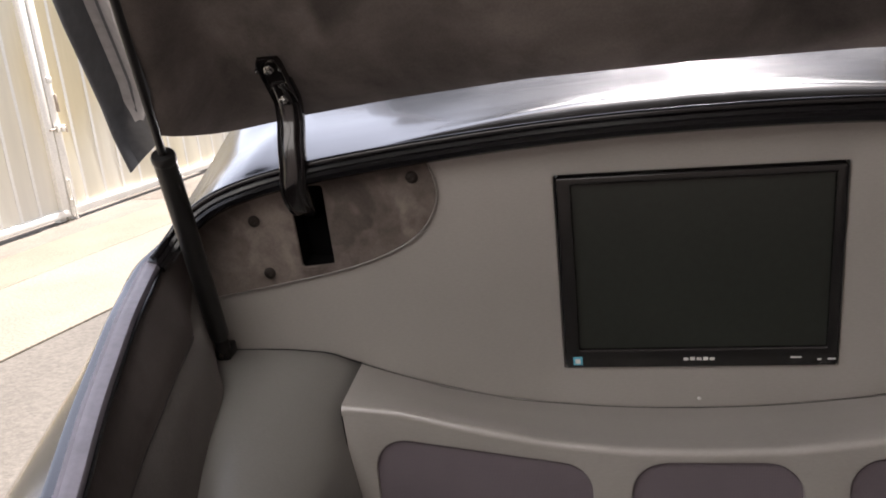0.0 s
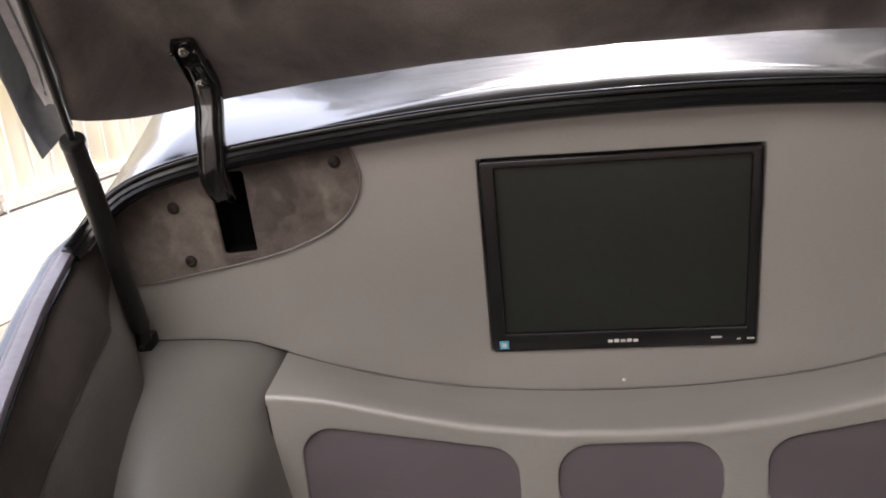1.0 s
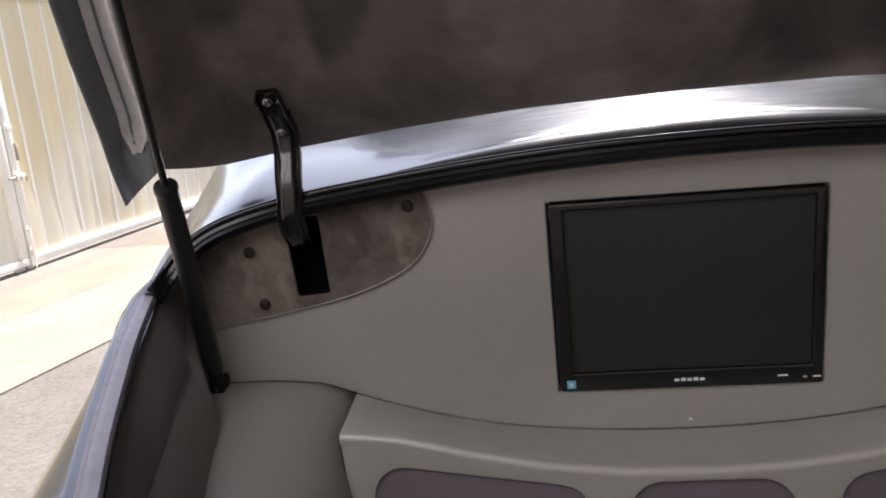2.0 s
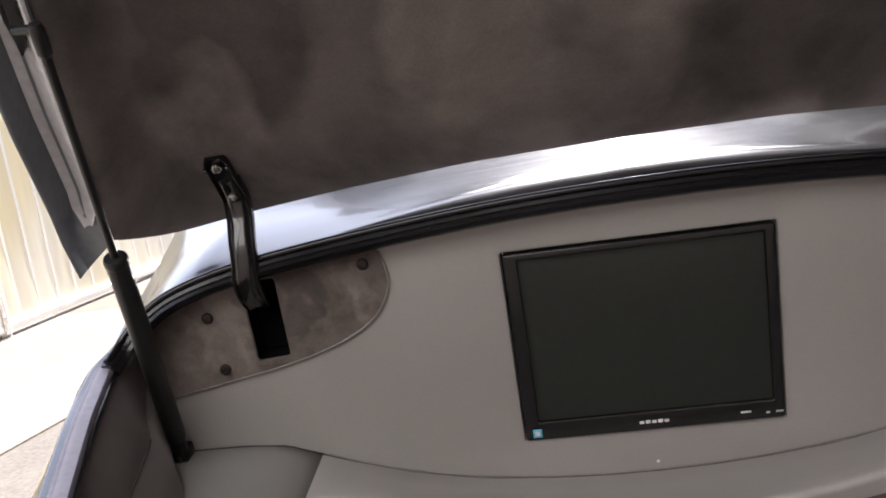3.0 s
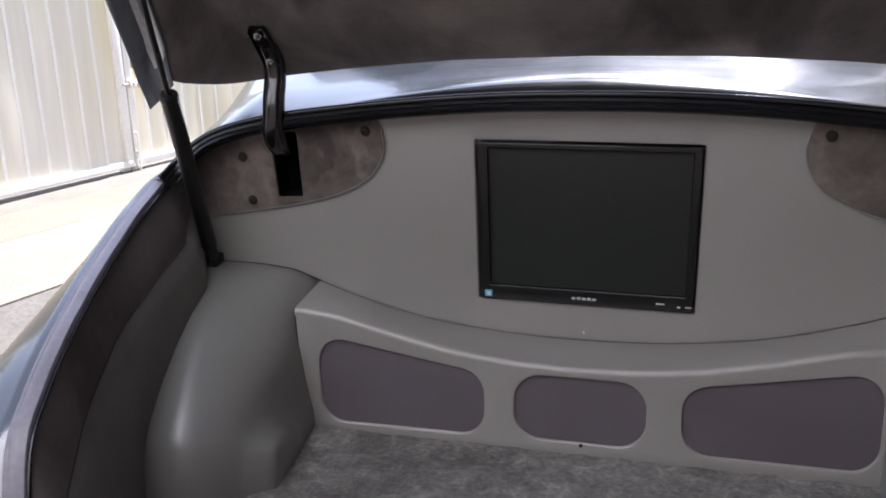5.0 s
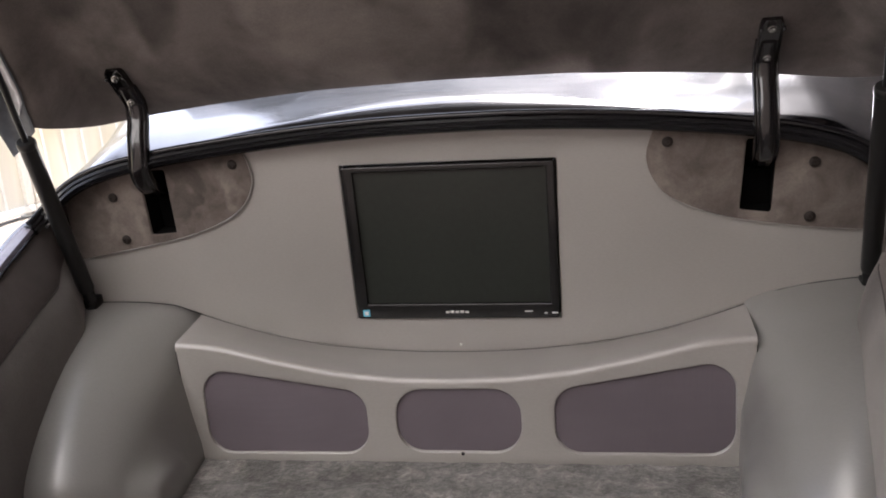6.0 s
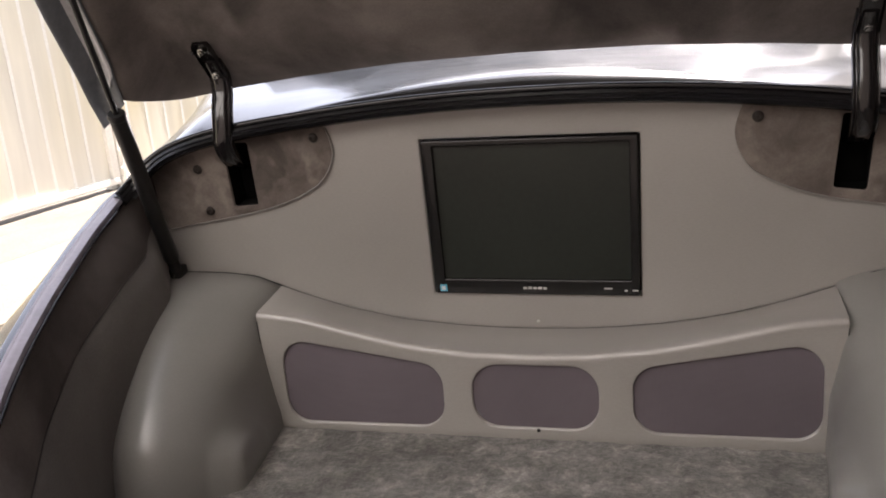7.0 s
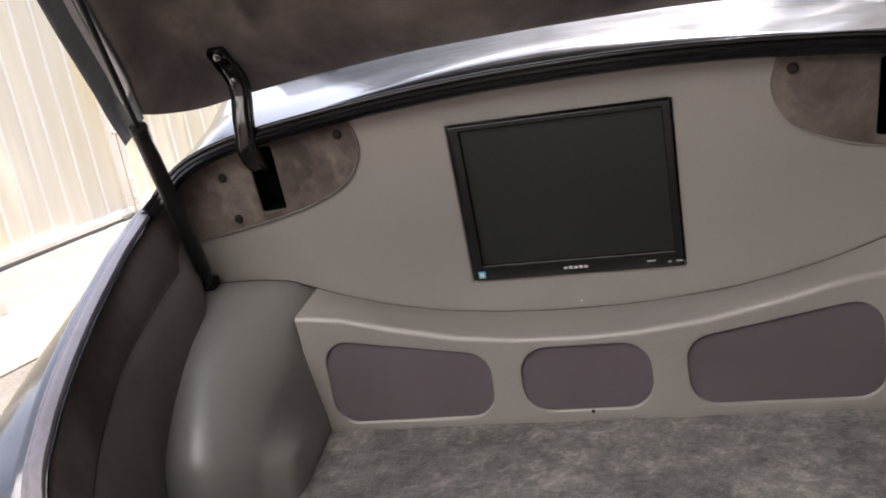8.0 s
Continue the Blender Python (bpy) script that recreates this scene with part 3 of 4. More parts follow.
def trim_panel():
    xs = np.linspace(-0.705, 0.705, 95)
    outer = [(x, panel_low(x)) for x in xs] + [(x, lerp_table(PANEL_TOP, x) + 0.014) for x in xs[::-1]]
    c, d = math.cos(MONITOR_TILT), math.sin(MONITOR_TILT)
    hole = fillet([(MONITOR.x + x * c + z * d, MONITOR.z - x * d + z * c) for x, z in ((-0.1815, -0.142), (0.1815, -0.142), (0.1815, 0.142), (-0.1815, 0.142))], 0.003, 3)
    panel = thing("trim_panel", "grey vinyl covered bulkhead panel with a cut-out for the monitor", "trim panel")
    bm = bmesh.new()
    slots = [fillet(grown(SLOTS[s], 0.007), 0.004, 3) for s in (-1, 1)]
    slab(bm, outer, [hole, *slots], 0.0, 0.022, 0.003)
    part("upholstered_board", bm, VINYL, panel)
    # black cord that draws the shadow gap along the bottom seam
    bm = bmesh.new()
    sweep(bm, [(x, -0.0015 - 0.003 * min(1.0, max(0.0, (abs(x) - 0.49) / 0.03)), panel_low(x) - 0.0015 + 0.0045 * min(1.0, max(0.0, (abs(x) - 0.49) / 0.03))) for x in np.linspace(-0.69, 0.69, 90)], round_profile(0.0009, 6), (0, 1, 0))
    part("seam", bm, SATIN_BLACK, panel, "black cord drawn in for the seam shadow gap")
    bm = bmesh.new()
    block(bm, (-0.66, 0.05, 0.60), (0.63, 0.06, 1.09))
    part("backing_board", bm, PIT_SHADE, panel)
    return panel


def white_speck():
    # a small white chip in the vinyl, built as a raised dot
    bm = bmesh.new()
    turned(bm, (0.0, 0.0015, 0.769), (0, -1, 0), [(0.0028, 0), (0.0028, 0.0016), (0.002, 0.0026), (0.0008, 0.003)], 14)
    ob = part("white_speck", bm, WHITE_MARK)
    ob.matrix_world = CAR
    tagged(ob, "tiny white speck on grey vinyl, built as a raised dot", "sensor")


def monitor():
    mon = thing("monitor", "black flat-screen monitor, switched off, let into the vinyl panel", "monitor", m=CAR @ Matrix.Translation(MONITOR) @ Matrix.Rotation(MONITOR_TILT, 4, "Y") @ Matrix.Translation((0.0015, 0, -0.9595)))
    x0, x1, z0, z1 = -0.1805, 0.1775, 0.820, 1.099
    sx0, sx1, sz0, sz1 = -0.1605, 0.1635, 0.8475, 1.0885
    bm = bmesh.new()
    slab(bm, fillet([(x0, z0), (x1, z0), (x1, z1), (x0, z1)], 0.004, 4), [fillet([(sx0, sz0), (sx1, sz0), (sx1, sz1), (sx0, sz1)], 0.0015, 2)], -0.006, 0.03, 0.0022)
    part("bezel", bm, BEZEL, mon, "glossy black plastic bezel")
    bm = bmesh.new()
    block(bm, (sx0 - 0.003, 0.001, sz0 - 0.003), (sx1 + 0.003, 0.006, sz1 + 0.003))
    part("screen", bm, SCREEN, mon, "dark unlit LCD screen", smooth=False)
    # brand mark as plain shapes
    for k in range(5):
        bm = bmesh.new()
        block(bm, (-0.0205 + k * 0.0086, -0.0072, 0.8305), (-0.0205 + k * 0.0086 + 0.0066, -0.0058, 0.8345 + (k % 2) * 0.0008), 0.0004, 1)
        part("brand_bar", bm, WHITE_MARK, mon, "small pale brand mark", smooth=False)
    bm = bmesh.new()
    block(bm, (-0.1705, -0.0068, 0.8245), (-0.1575, -0.0058, 0.8375), 0.0005, 1)
    st = part("sticker", bm, CYAN_MARK, mon, "small square cyan sticker", smooth=False)
    bm = bmesh.new()
    block(bm, (-0.1675, -0.0074, 0.8275), (-0.1605, -0.0067, 0.8345), 0.0003, 1)
    part("sticker_mark", bm, WHITE_MARK, st, "pale mark on the sticker", smooth=False)
    for xa, xb, zz in ((0.118, 0.132, 0.832), (0.152, 0.157, 0.8285), (0.165, 0.175, 0.829)):
        bm = bmesh.new()
        block(bm, (xa, -0.0068, zz), (xb, -0.0058, zz + 0.0025), 0.0003, 1)
        part("printed_mark", bm, WHITE_MARK, mon, smooth=False)
    for k in range(4):
        bm = bmesh.new()
        block(bm, (0.113 + k * 0.014, -0.0067, 0.8215), (0.121 + k * 0.014, -0.0058, 0.8235), 0.0004, 1)
        part("button", bm, BEZEL, mon)
    bm = bmesh.new()
    block(bm, (-0.15, 0.0225, 0.84), (0.15, 0.048, 1.08), 0.006)
    part("back_shell", bm, BEZEL, mon)
    return mon


def speaker_face(z):
    return -0.145 + (z - 0.62) * 0.13


def speaker_box():
    box = thing("speaker_box", "grey vinyl covered speaker box with three cloth grilles", "speaker box")
    half, r = 0.482, 0.011
    xs = np.linspace(-half, half, 61)
    top = lambda x: lerp_table(SHELF_EDGE, x) - r
    # front board with three openings
    outer = [(-half + 0.010, 0.618), (half - 0.008, 0.618)] + [(x, top(x)) for x in xs[::-1]]
    right_hole = [(0.168, 0.639), (0.451, 0.639), (0.451, 0.7985), (0.168, 0.7485)]
    left_hole = [(0.149, 0.6355), (0.441, 0.6335), (0.441, 0.791), (0.149, 0.745)]
    holes = [fillet(right_hole, 0.042), fillet(mirrored(left_hole)[::-1], 0.042), fillet([(-0.098, 0.6395), (0.113, 0.6395), (0.113, 0.7505), (-0.098, 0.7505)], 0.045)]
    bm = bmesh.new()
    slab(bm, outer, holes, 0.0, 0.018, 0.003)
    for v in bm.verts:
        v.co.y += speaker_face(v.co.z)
    part("front_board", bm, VINYL, box, angle=25)
    # rolled shelf from the bulkhead to the front board
    bm = bmesh.new()
    rows = []
    for x in xs:
        zt, zw = lerp_table(SHELF_EDGE, x), panel_low(x) - 0.0018
        yf = speaker_face(zt - r)
        row = [(x, 0.006, zw), (x, -0.02, zw + (zt - zw) * 0.15), (x, -0.05, zw + (zt - zw) * 0.45), (x, -0.08, zw + (zt - zw) * 0.8)]
        for k in range(8):
            a = math.pi / 2 * k / 7
            row.append((x, yf + r * (1 - math.sin(a)) - 0.0008, zt - r * (1 - math.cos(a))))
        row.append((x, speaker_face(zt - r - 0.003) - 0.0008, zt - r - 0.003))
        rows.append(row)
    loft(bm, rows)
    part("shelf", bm, VINYL, box, angle=60)
    for low_x, high_x in ((-half + 0.010, -half), (half - 0.008, half)):
        bm = bmesh.new()
        out = 1 if high_x > 0 else -1
        a, b = sorted((low_x - out * 0.016, low_x - out * 0.004))
        block(bm, (a, -0.108, 0.60), (b, 0.004, 0.812), 0.002)
        part("side_panel", bm, VINYL, box)
        # black cord that stands for the shade between box and wheel arch
        bm = bmesh.new()
        edge = [(low_x + (high_x - low_x) * f + out * 0.0006, speaker_face(0.62 + (top(high_x) - 0.62) * f) + 0.002, 0.62 + (top(high_x) - 0.62) * f) for f in np.linspace(0, 1, 9)]
        sweep(bm, edge, round_profile(0.0011, 6), (1, 0, 0))
        part("edge_gap_shade", bm, SATIN_BLACK, box, "thin black cord for the shade in the gap beside the wheel arch")
    for hole, name in zip(holes, ("right", "left", "middle")):
        cx, cz = sum(p[0] for p in hole) / len(hole), sum(p[1] for p in hole) / len(hole)
        grown = [(cx + (x - cx) * 1.03, cz + (z - cz) * 1.05) for x, z in hole]
        bm = bmesh.new()
        slab(bm, grown, [], 0.0055, 0.012)
        for v in bm.verts:
            v.co.y += speaker_face(v.co.z)
        part("grille", bm, CLOTH, box, "plum-grey speaker cloth", smooth=False)
    bm = bmesh.new()
    turned(bm, (0.012, speaker_face(0.6375) - 0.001, 0.6375), (0, -1, 0), [(0.0034, 0), (0.003, 0.0015), (0.001, 0.002)], 10)
    part("nick", bm, SATIN_BLACK, box, "small dark tear in the vinyl")
    return box


def hinge_cover(s):
    cover = thing("hinge_cover", "taupe suede hinge cover plate with three dark screws", "cover plate", "hinge cover plates")
    edges = {-1: [(0.347, 1.150), (0.337, 1.116), (0.3375, 1.085), (0.3575, 1.050), (0.390, 1.0255), (0.44, 1.0050), (0.50, 0.9895), (0.595, 0.9730), (0.70, 0.956)],
             1: [(0.340, 1.150), (0.3275, 1.116), (0.3255, 1.090), (0.336, 1.060), (0.359, 1.032), (0.407, 1.0075), (0.468, 0.989), (0.581, 0.9713), (0.672, 0.963)]}
    low = spline([(s * x, 0, z) for x, z in edges[s]], 5)
    top = [(across(s, x), lerp_table(PANEL_TOP, x) + 0.010) for x in np.linspace(0.70, 0.352, 24)]
    bm = bmesh.new()
    slab(bm, [(p.x, p.z) for p in low] + top, [fillet(SLOTS[s], 0.005, 4)], -0.0065, -0.001, 0.002)
    part("plate", bm, SUEDE, cover)
    # added pale cord that imitates the glint on the plate's cut lower edge
    bm = bmesh.new()
    sweep(bm, [(p.x, -0.005, p.z - 0.0014) for p in low], round_profile(0.0010, 6), (0, 1, 0))
    part("edge_glint", bm, VINYL, cover, "fine grey cord for the glint on the cut edge")
    (xa, za), (xb, zb) = ((f(p[0] for p in SLOTS[s]), f(p[1] for p in SLOTS[s])) for f in (min, max))
    # pocket walls coloured black so the slot stays in deep shade
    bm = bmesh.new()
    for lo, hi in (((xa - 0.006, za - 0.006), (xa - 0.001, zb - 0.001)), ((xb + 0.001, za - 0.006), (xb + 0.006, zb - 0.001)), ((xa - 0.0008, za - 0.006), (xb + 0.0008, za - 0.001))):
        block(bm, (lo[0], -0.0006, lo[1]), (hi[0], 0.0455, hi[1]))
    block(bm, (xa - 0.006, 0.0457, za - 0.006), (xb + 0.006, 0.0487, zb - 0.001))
    part("pocket", bm, PIT_SHADE, cover, "recess behind the slot, its shade put in as black")
    bm = bmesh.new()
    block(bm, (xa + 0.004, -0.0072, za - 0.0075), (xb - 0.006, -0.0060, za - 0.0042), 0.0005)
    part("worn_edge", bm, SUEDE, cover, "pale worn strip under the slot")
    for x, z in {-1: ((-0.602, 1.0725), (-0.594, 0.9925), (-0.366, 1.121)), 1: ((0.5765, 1.0765), (0.5732, 0.9885), (0.358, 1.120))}[s]:
        bm = bmesh.new()
        turned(bm, (x, -0.0062, z), (0, -1, 0), [(0.0086, 0), (0.0086, 0.0018), (0.0077, 0.0036), (0.0052, 0.005), (0.0032, 0.0053), (0.0027, 0.0036), (0.001, 0.0036)], 20)
        part("screw", bm, SCREW_CAP, cover, "dark domed screw head")
    return cover


LID_V, LID_N = Vector((0, -0.6, 0.8)), Vector((0, -0.8, -0.6))


def on_lid(x, v, n):
    """A place on the open lid: across, up along it, and out of its lining."""
    return Vector((x, 0, 1.237)) + LID_V * v + LID_N * n


LID_FRONT = [(0, 0.0), (0.2, -0.004), (0.377, -0.019), (0.51, -0.036), (0.6, -0.052), (0.68, -0.066), (0.76, -0.072)]
# half-width of the lid at the lip of its flange, by the height along it
LID_LIP = [(-0.10, 0.773), (-0.043, 0.757), (0.03, 0.741), (0.095, 0.7225), (0.153, 0.709), (0.206, 0.697), (0.258, 0.683), (0.335, 0.661), (0.5, 0.612), (0.65, 0.570), (0.78, 0.525), (0.88, 0.465), (0.95, 0.385), (1.02, 0.265)]


def lid_lip(v):
    vs, ws = zip(*LID_LIP)
    return float(np.interp(v, vs, ws))


def lining_rise(x, v):
    """The lining rolls up towards the frame along the sides of the lid."""
    return 0.056 * ease((abs(x) - (lid_lip(v) - 0.145)) / 0.085)


def trunk_lid():
    lid = thing("trunk_lid", "raised silver boot lid lined with brown suede", "boot lid")
    # padded lining
    rows = []
    for i in range(41):
        row = []
        for j in range(81):
            u, sv = -1 + 2 * j / 80, i / 40
            v_mid = -0.04 + sv * 0.94
            x = u * (lid_lip(v_mid) - 0.059)
            rise = lining_rise(x, v_mid)
            v = lerp_table(LID_FRONT, x) * (1 - sv) ** 2 + sv * 0.90 + 1.14 * rise * (1 - sv) ** 6
            corner = max(0.0, abs(u) - 0.90) / 0.10
            v += 0.016 * corner ** 2 * (1 - sv) ** 14
            pad = min(1.0, (1 - abs(u)) / 0.05, sv / 0.012)
            ripple = 0.0022 * noise.noise((x * 5, v * 4, 3.1)) + 0.0014 * noise.noise((x * 13, v * 11, 7.7))
            row.append(on_lid(x, v - 0.003 * (1 - sv) ** 20, rise - 0.006 * (1 - pad) ** 2 + ripple * pad))
        rows.append(row)
    bm = bmesh.new()
    loft(bm, rows)
    part("lining", bm, LINER, lid, "brushed brown suede lining", angle=80)
    bm = bmesh.new()
    loft(bm, [[on_lid(x, lerp_table(LID_FRONT, x) + 0.002, n) for x in np.linspace(-0.58, 0.58, 41)] for n in (-0.010, -0.05)])
    part("front_flange", bm, LID_GREY, lid)
    vs = [-0.043, -0.03, -0.01, 0.01, 0.03, 0.045, 0.06, 0.09, 0.14, 0.22, 0.32, 0.45, 0.56, 0.67, 0.76, 0.83, 0.87, 0.90]
    for s in (-1, 1):
        def at(a, n, v):
            # the lower edge of the corner plate climbs from the tip of the flange to the lining
            return on_lid(s * (lid_lip(v) - a), v + 0.80 * max(a, 0.0) * min(1.0, max(0.0, (0.10 - v) / 0.143)) + 0.4 * (n - 0.069) * min(1.0, max(0.0, (0.06 - v) / 0.10)), n)
        bm = bmesh.new()
        rows = []
        for v in vs[4:]:
            end, deep = ease((v - 0.028) / 0.035), ease((v - 0.02) / 0.05)
            base = 0.050 - 0.022 * deep
            mid = 0.042
            spread = 0.35 + 0.65 * end
            rows.append([at(mid + (a - mid) * spread, n, v) for a, n in ((0.0625, 0.0560), (0.060, 0.0578), (0.0570, 0.0575), (0.054, 0.0555), (0.047, 0.0555 + (base - 0.0545) * 0.25), (0.040, 0.0560 + (base - 0.0545) * 0.55), (0.030, 0.0570 + (base - 0.0545) * 0.9), (0.020, base + 0.0030), (0.0135, base + 0.0045))])
        loft(bm, rows)
        part("inner_channel", bm, LID_METAL, lid, "pale grey pressed metal channel", angle=70)
        bm = bmesh.new()
        rows = []
        for v in vs:
            base = 0.050 - 0.022 * ease((v - 0.02) / 0.05)
            rows.append([at(a, n, v) for a, n in ((0.064, 0.0525), (0.060, 0.0545), (0.052, 0.0530), (0.038, 0.0530 + (base - 0.0530) * 0.6), (0.018, base), (0.0125, base + 0.003), (0.008, 0.054), (0.0045, 0.0660), (0.0015, 0.0688), (-0.001, 0.0688), (-0.003, 0.066), (-0.007, 0.03), (-0.011, -0.008))])
        loft(bm, rows)
        part("side_flange", bm, LID_GREY, lid, "dark grey painted flange", angle=50)
        bm = bmesh.new()
        rows = [[on_lid(s * (lid_lip(v) - 0.042 + a * w), v, n) for a, n in ((-0.014, 0.020), (-0.013, 0.058), (0.0, 0.060), (0.010, 0.052), (0.012, 0.02))] for v, w in ((0.322, 0.15), (0.335, 0.6), (0.36, 1.0), (0.44, 1.0))]
        loft(bm, rows, close_cols=True, caps=True)
        part("strut_bracket", bm, SATIN_BLACK, lid, "black steel strut bracket")
        bm = bmesh.new()
        turned(bm, on_lid(s * 0.596, 0.335, lining_rise(0.596, 0.335) - 0.003), LID_N, [(0.0085, 0), (0.0085, 0.0022), (0.0058, 0.0028), (0.0058, 0.0062), (0.003, 0.007)], 14)
        part("lid_bolt", bm, DULL_STEEL, lid, "zinc bolt with washer")
    bm = bmesh.new()
    rows = []
    for v in (-0.075, *vs[1:]):
        w = lid_lip(v) - 0.031
        sec = [(-w - 0.043, -0.01), (-w - 0.038, -0.03), (-w - 0.01, -0.055), (-w * 0.75, -0.075), (-w * 0.4, -0.088), (0, -0.092)]
        sec += [(-x, n) for x, n in sec[-2::-1]]
        rows.append([on_lid(x, max(v, lerp_table(LID_FRONT, x) + 0.0), n) for x, n in sec])
    loft(bm, rows)
    part("outer_skin", bm, SILVER, lid, "silver metallic outer skin", angle=70)
    return lid


def lid_hinge(s):
    hinge = thing("lid_hinge", "gloss black gooseneck boot hinge bolted to the lid", "hinge", "boot lid hinges")
    x = across(s, 0.519) + (0.0065 if s > 0 else 0.0)
    low = across(s, 0.523) + (0.0035 if s > 0 else 0.0)
    path = spline([(low, 0.034, 1.062), (low, 0.012, 1.068), (low, -0.012, 1.079), (low, -0.031, 1.098), (low, -0.040, 1.124), (x, -0.039, 1.152), (x, -0.029, 1.184), (x, -0.016, 1.212), (x, -0.014, 1.236), (x, -0.024, 1.256), (x, -0.031, 1.266)], 6)
    half = [(0.0, 0.0036), (0.0050, 0.0034), (0.0080, 0.0027), (0.0098, 0.0008), (0.0112, -0.0024), (0.0126, -0.0032), (0.0142, -0.0018), (0.0154, -0.0010), (0.0164, -0.0018), (0.0168, -0.0036), (0.0168, -0.012)]
    half = [(a * 1.09, b) for a, b in half]
    prof = [(-a, b) for a, b in half[:0:-1]] + half
    bm = bmesh.new()
    sweep(bm, path, prof, (-1, 0, 0))
    arm = part("hinge_arm", bm, GLOSS_BLACK, hinge, angle=50)
    bm = bmesh.new()
    rows = [[on_lid(x + a * w, v, n) for a, n in ((-0.0168, 0.001), (-0.0168, 0.0105), (-0.0158, 0.0125), (-0.0142, 0.0115), (-0.0130, 0.0075), (0.0130, 0.0075), (0.0142, 0.0115), (0.0158, 0.0125), (0.0168, 0.0105), (0.0168, 0.001))]
            for v, w in ((0.002, 1.0), (0.012, 1.0), (0.04, 0.97), (0.070, 0.98), (0.078, 0.92), (0.083, 0.78))]
    loft(bm, rows, close_cols=True, caps=True)
    for a in (-0.0152, 0.0152):
        turned(bm, on_lid(x + a, 0.071, 0.010), LID_N, [(0.0030, 0), (0.0030, 0.005), (0.0020, 0.0065), (0.0008, 0.007)], 10)
    part("mounting_plate", bm, GLOSS_BLACK, hinge)
    for v in (0.010, 0.066):
        bm = bmesh.new()
        turned(bm, on_lid(x, v + 0.004, 0.010 if v > 0.05 else 0.012), LID_N, [(0.0066, 0), (0.0066, 0.002), (0.0052, 0.0026), (0.0048, 0.006), (0.003, 0.0066)], 12)
        part("bolt", bm, CHROME, hinge, "bright zinc bolt head")
    return hinge


def gas_strut(s):
    strut = thing("gas_strut", "black gas strut propping up the boot lid", "gas strut", "boot lid struts")
    foot, top = Vector((s * (0.683 if s < 0 else 0.662), -0.025, 0.879)), Vector((s * (0.573 if s < 0 else 0.585), -0.286, 1.480))
    way = (top - foot).normalized()
    bm = bmesh.new()
    turned(bm, foot + way * 0.03, way, [(0.006, 0), (0.0130, 0.004), (0.0140, 0.01), (0.0140, 0.335), (0.0130, 0.342), (0.0055, 0.343)], 24)
    part("cylinder", bm, SATIN_BLACK, strut)
    bm = bmesh.new()
    turned(bm, foot + way * 0.362, way, [(0.0142, 0), (0.0150, 0.002), (0.0150, 0.009), (0.0135, 0.012), (0.006, 0.0125)], 24)
    part("collar", bm, SATIN_BLACK, strut)
    bm = bmesh.new()
    rod(bm, foot + way * 0.37, top, 0.0050)
    part("piston_rod", bm, SATIN_BLACK, strut)
    bm = bmesh.new()
    turned(bm, top - way * 0.03, way, [(0.005, 0), (0.0075, 0.004), (0.008, 0.03), (0.006, 0.036)], 16)
    rod(bm, top, top + Vector((s * 0.030, 0.012, 0.003)), 0.005)
    part("end_fitting", bm, SATIN_BLACK, strut)
    bm = bmesh.new()
    turned(bm, foot - way * 0.004, way, [(0.004, 0), (0.0105, 0.003), (0.0105, 0.03), (0.006, 0.036)], 16)
    block(bm, foot + Vector((-0.011, -0.010, -0.013)), foot + Vector((0.011, 0.022, 0.008)), 0.004)
    foot_part = part("end_fitting", bm, SATIN_BLACK, strut)
    bm = bmesh.new()
    turned(bm, foot + Vector((0, -0.012, -0.003)), (0, -1, 0), [(0.0045, 0), (0.0045, 0.002), (0.002, 0.003)], 10)
    part("pin", bm, CHROME, foot_part)
    return strut


ARCH = [(0.02, 0.869), (-0.06, 0.868), (-0.14, 0.864), (-0.22, 0.850), (-0.29, 0.827), (-0.345, 0.794), (-0.385, 0.755), (-0.412, 0.71), (-0.425, 0.66), (-0.43, 0.60), (-0.43, 0.55)]
FLANK = [(-0.74, 0.45), (-0.66, 0.52), (-0.55, 0.572), (-0.42, 0.606), (-0.308, 0.620), (-0.22, 0.636), (-0.16, 0.645), (-0.10, 0.655), (-0.05, 0.672), (0.0, 0.701), (0.1, 0.712)]


def flank_at(y):
    """How far out the lining of the boot's side lies, below its rim."""
    ys, xs = zip(*FLANK)
    return float(np.interp(y, ys, xs))


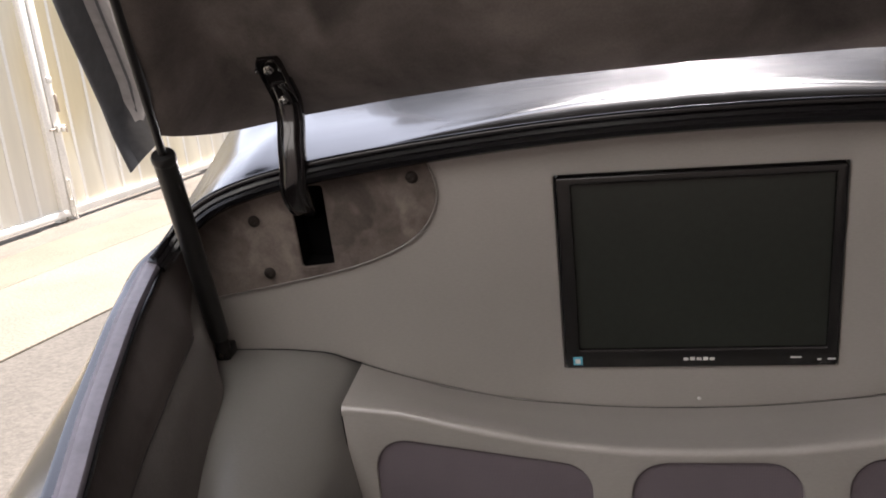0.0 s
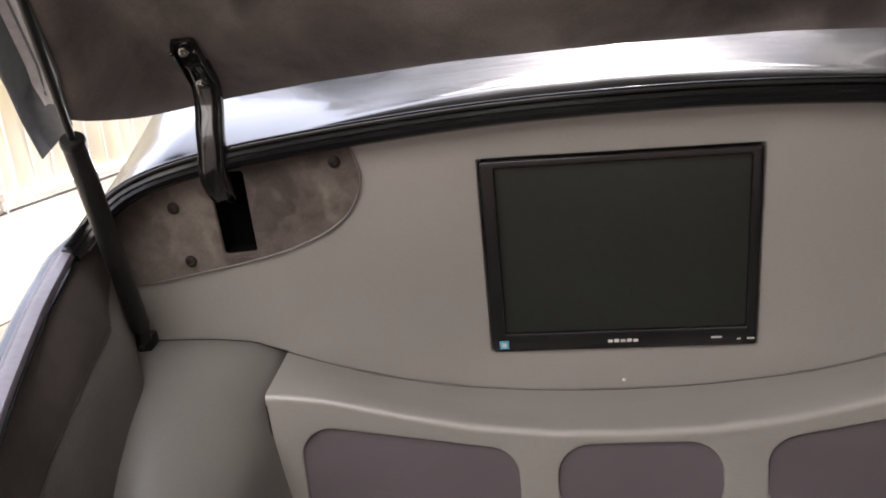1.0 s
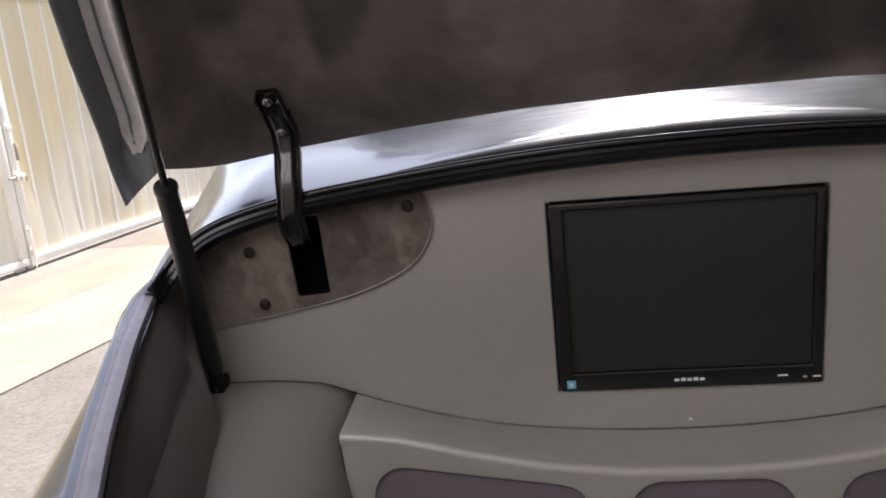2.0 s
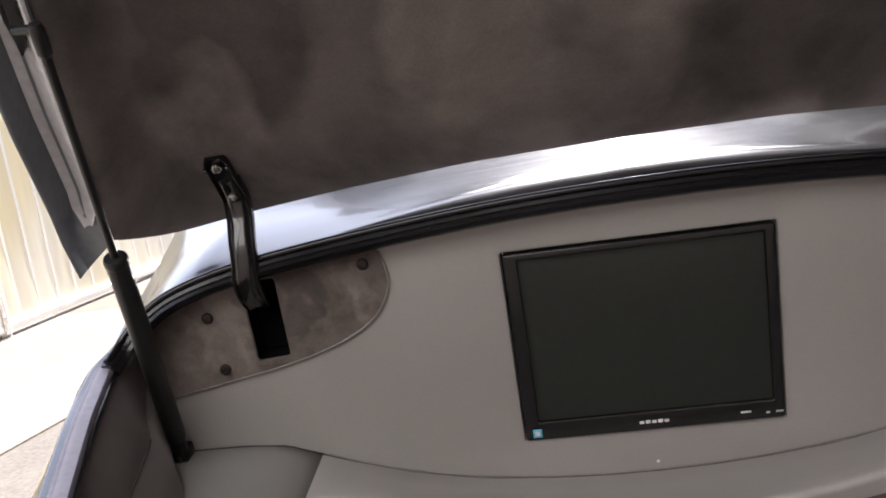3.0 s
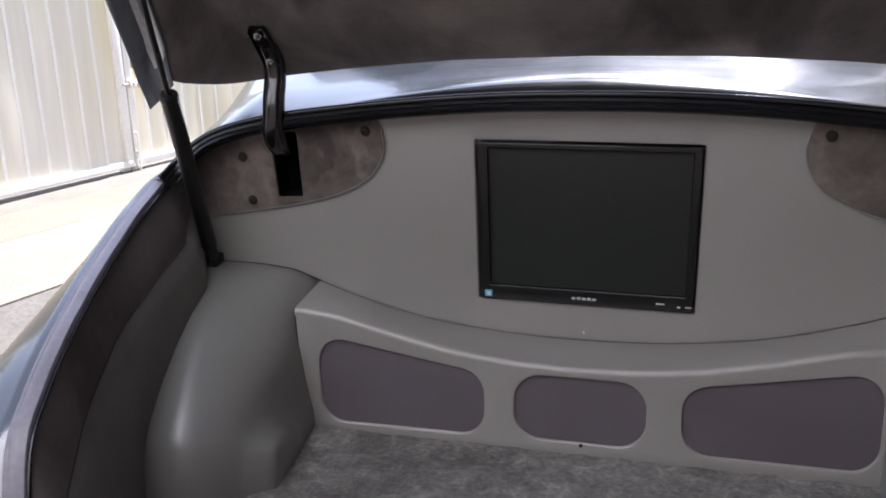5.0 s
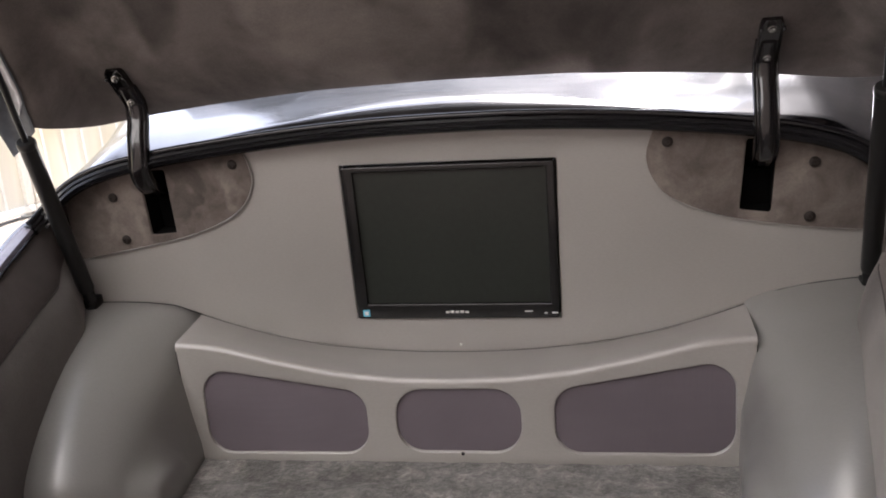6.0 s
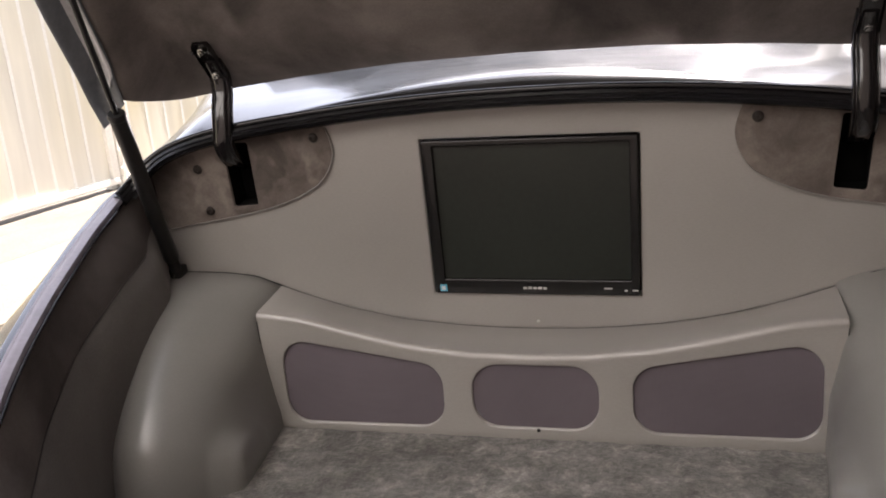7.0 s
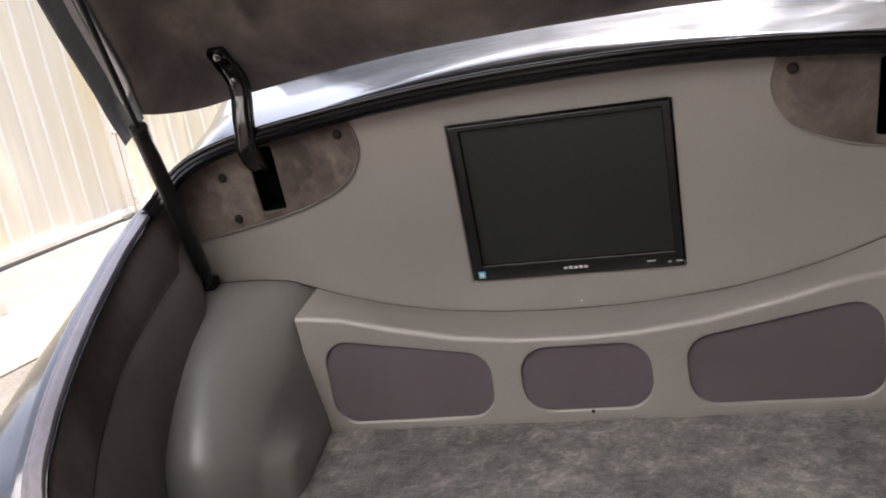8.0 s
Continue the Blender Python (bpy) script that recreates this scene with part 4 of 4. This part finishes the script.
def wheel_arch(s):
    arch = thing("wheel_arch_cover", "padded grey vinyl wheel arch cover", "wheel arch", "wheel arch covers")
    crest = spline([(0, y, z) for y, z in ARCH], 5)
    # distance in from the crest, from the flank of the boot to the inner face
    section = spline([(0.25, 0.0, 0), (0.17, 0.0, 0), (0.12, 0.0025, 0), (0.085, 0.0065, 0), (0.055, 0.0135, 0), (0.032, 0.0235, 0), (0.016, 0.037, 0), (0.007, 0.056, 0), (0.003, 0.083, 0), (0.0, 0.13, 0), (-0.003, 0.21, 0)], 3)
    def surface(k, x, drop):
        p = crest[k]
        t = (crest[min(k + 1, len(crest) - 1)] - crest[max(k - 1, 0)]).normalized()
        n = Vector((0, t.z, -t.y))
        if n.z < -0.2 or n.y > 0.3:
            n = -n
        turn, near = min(1.0, k / (len(crest) * 0.62)), min(1.0, k / (len(crest) * 0.30))
        swell = 0.042 * turn * turn * max(0.0, 1 - ((x - 0.545) / 0.075) ** 2)
        c = p - n * (drop * (1 - 0.62 * turn - 0.23 * turn ** 4) + 1.0 * turn * max(0.0, x - 0.60) ** 1.7 + 3.0 * near * (1 - 0.60 * turn) * max(0.0, 0.625 - x) ** 2 - swell)
        return Vector((s * x, c.y, c.z + (0.09 * max(0.0, x - 0.50) * (1 - turn) if s > 0 else 0.0)))
    rows = []
    for k in range(len(crest)):
        turn = min(1.0, k / (len(crest) * 0.62))
        inner = 0.472 if s > 0 else 0.478 - 0.010 * turn
        flat = 0.45 + 0.55 * turn if s > 0 else 1.0
        edge = flank_at(crest[k].y) + 0.025
        row = [surface(k, min(inner + q.x * (1 + 1.1 * turn), edge + 0.01 * q.x) - 0.030 * turn * (q.y / 0.21) ** 2, q.y * flat) for q in section]
        foot = s * (inner - 0.005 - 0.032 * turn)
        rows.append(row + [Vector((foot, row[-1].y, min(row[-1].z - 0.02, 0.625))), Vector((foot, row[-1].y, 0.55))])
    bm = bmesh.new()
    loft(bm, rows)
    part("padded_cover", bm, VINYL_SHADED, arch, angle=80)
    bm = bmesh.new()
    seam = []
    for k in range(13, len(crest) - 6):
        f = flank_at(crest[k].y) - 0.001
        c = surface(k, f, 0.0)
        seam.append((across(s, f), c.y - 0.0005, c.z + 0.001))
    sweep(bm, seam, round_profile(0.0025, 6), (1, 0, 0))
    part("seam", bm, SATIN_BLACK, arch, "dark stitched seam")
    return arch


def side_trim(s):
    trim = thing("side_trim", "charcoal suede side lining of the boot", "side lining", "boot side linings")
    pts = [(-0.70, 0.012, 1.09), (-0.706, -0.03, 1.065)] + [tuple(p) for p in RIM[CORNER:21]]
    line = spline(pts, 4)
    def fold(p):
        return 0.195 + 0.09 * ease((-0.33 - p.y) / 0.30)
    def skin(p, f):
        x, low, foot = -p.x, min(0.60, p.z - 0.05), flank_at(p.y)
        z = (p.z - 0.006) + (low - p.z + 0.006) * f
        g = min(1.0, f * 2.2)
        corner = min(1.0, max(0.0, (p.y + 0.14) / 0.10))
        back = 0.022 * corner * corner * (3 - 2 * corner) * min(1.0, f * 6)
        x += (min(foot, x - 0.004) - x + 0.003) * g * (2 - g) - 0.003 - 0.004 * math.sin(math.pi * f)
        x += 0.003 * math.exp(-((f - fold(p)) / 0.025) ** 2) - 0.005 / (1 + math.exp(-(f - fold(p) - 0.02) * 60))
        return (across(s, x + back), p.y, z)
    bm = bmesh.new()
    loft(bm, [[skin(p, fold(p) * k / 10) for k in range(11)] for p in line])
    part("upper_lining", bm, SIDE, trim, angle=80)
    bm = bmesh.new()
    loft(bm, [[skin(p, fold(p) + (1 - fold(p)) * k / 24) for k in range(25)] for p in line])
    part("lower_lining", bm, SIDE_LOW, trim, "smoother grey-brown lower lining", angle=80)
    bm = bmesh.new()
    sweep(bm, [(across(s, -p.x - 0.0045), p.y, p.z - 0.005) for p in line[8:]], round_profile(0.0024, 8), (1, 0, 0))
    part("edge_bead", bm, RUBBER, trim, "black edge bead")
    bm = bmesh.new()
    sweep(bm, [skin(p, fold(p)) for p in line[10:]], round_profile(0.0016, 6), (1, 0, 0))
    part("seam", bm, SIDE_SEAM, trim, "dark sewn seam")
    # added black strip: closes the corner and stands for the shadow round the strut
    bm = bmesh.new()
    a, b = sorted((across(s, 0.690), across(s, 0.742)))
    block(bm, (a, 0.004, 0.60), (b, 0.012, 1.045), 0.002)
    part("corner_shade", bm, PIT_SHADE, trim, "added black strip for the deep shade in the corner")
    return trim


def sill_trim():
    bm = bmesh.new()
    line = [p for p in spline(RIM[19:], 4)]
    line += [Vector((across(1, -p.x), p.y, p.z)) for p in line[-2::-1]]
    loft(bm, [[p + Vector((0, 0.004, -0.012)), Vector((p.x, p.y + 0.01, 0.60))] for p in line])
    ob = part("sill_trim", bm, SIDE)
    ob.matrix_world = CAR
    tagged(ob, "charcoal suede lining inside the boot sill", "sill lining")


def boot_floor():
    bm = bmesh.new()
    rows = []
    for i in range(75):
        y = 0.02 - 0.83 * i / 74
        rows.append([(x, y, floor_height(y) + 0.0035 * noise.noise((x * 22, y * 22, 1.0)) + 0.0018 * noise.noise((x * 70, y * 70, 4.0))) for x in np.linspace(-0.68, 0.68, 121)])
    loft(bm, rows)
    ob = part("floor", bm, CARPET, angle=180)
    ob.matrix_world = CAR
    tagged(ob, "mottled grey crushed-pile carpet on the boot floor", "carpet", kind="structure")
    bm = bmesh.new()
    block(bm, (-0.70, -0.80, 0.56), (0.70, 0.03, 0.585))
    ob = part("floor_pan", bm, PIT_SHADE)
    ob.matrix_world = CAR
    tagged(ob, "dark steel floor pan under the carpet", "floor pan", kind="structure")


ground_setting()
light_walls()
car_body()
trim_panel()
speaker_box()
boot_floor()
for side in (-1, 1):
    wheel_arch(side)
    side_trim(side)
sill_trim()
trunk_lid()
for side in (-1, 1):
    hinge_cover(side)
    lid_hinge(side)
    gas_strut(side)
monitor()
white_speck()
gate_setting()
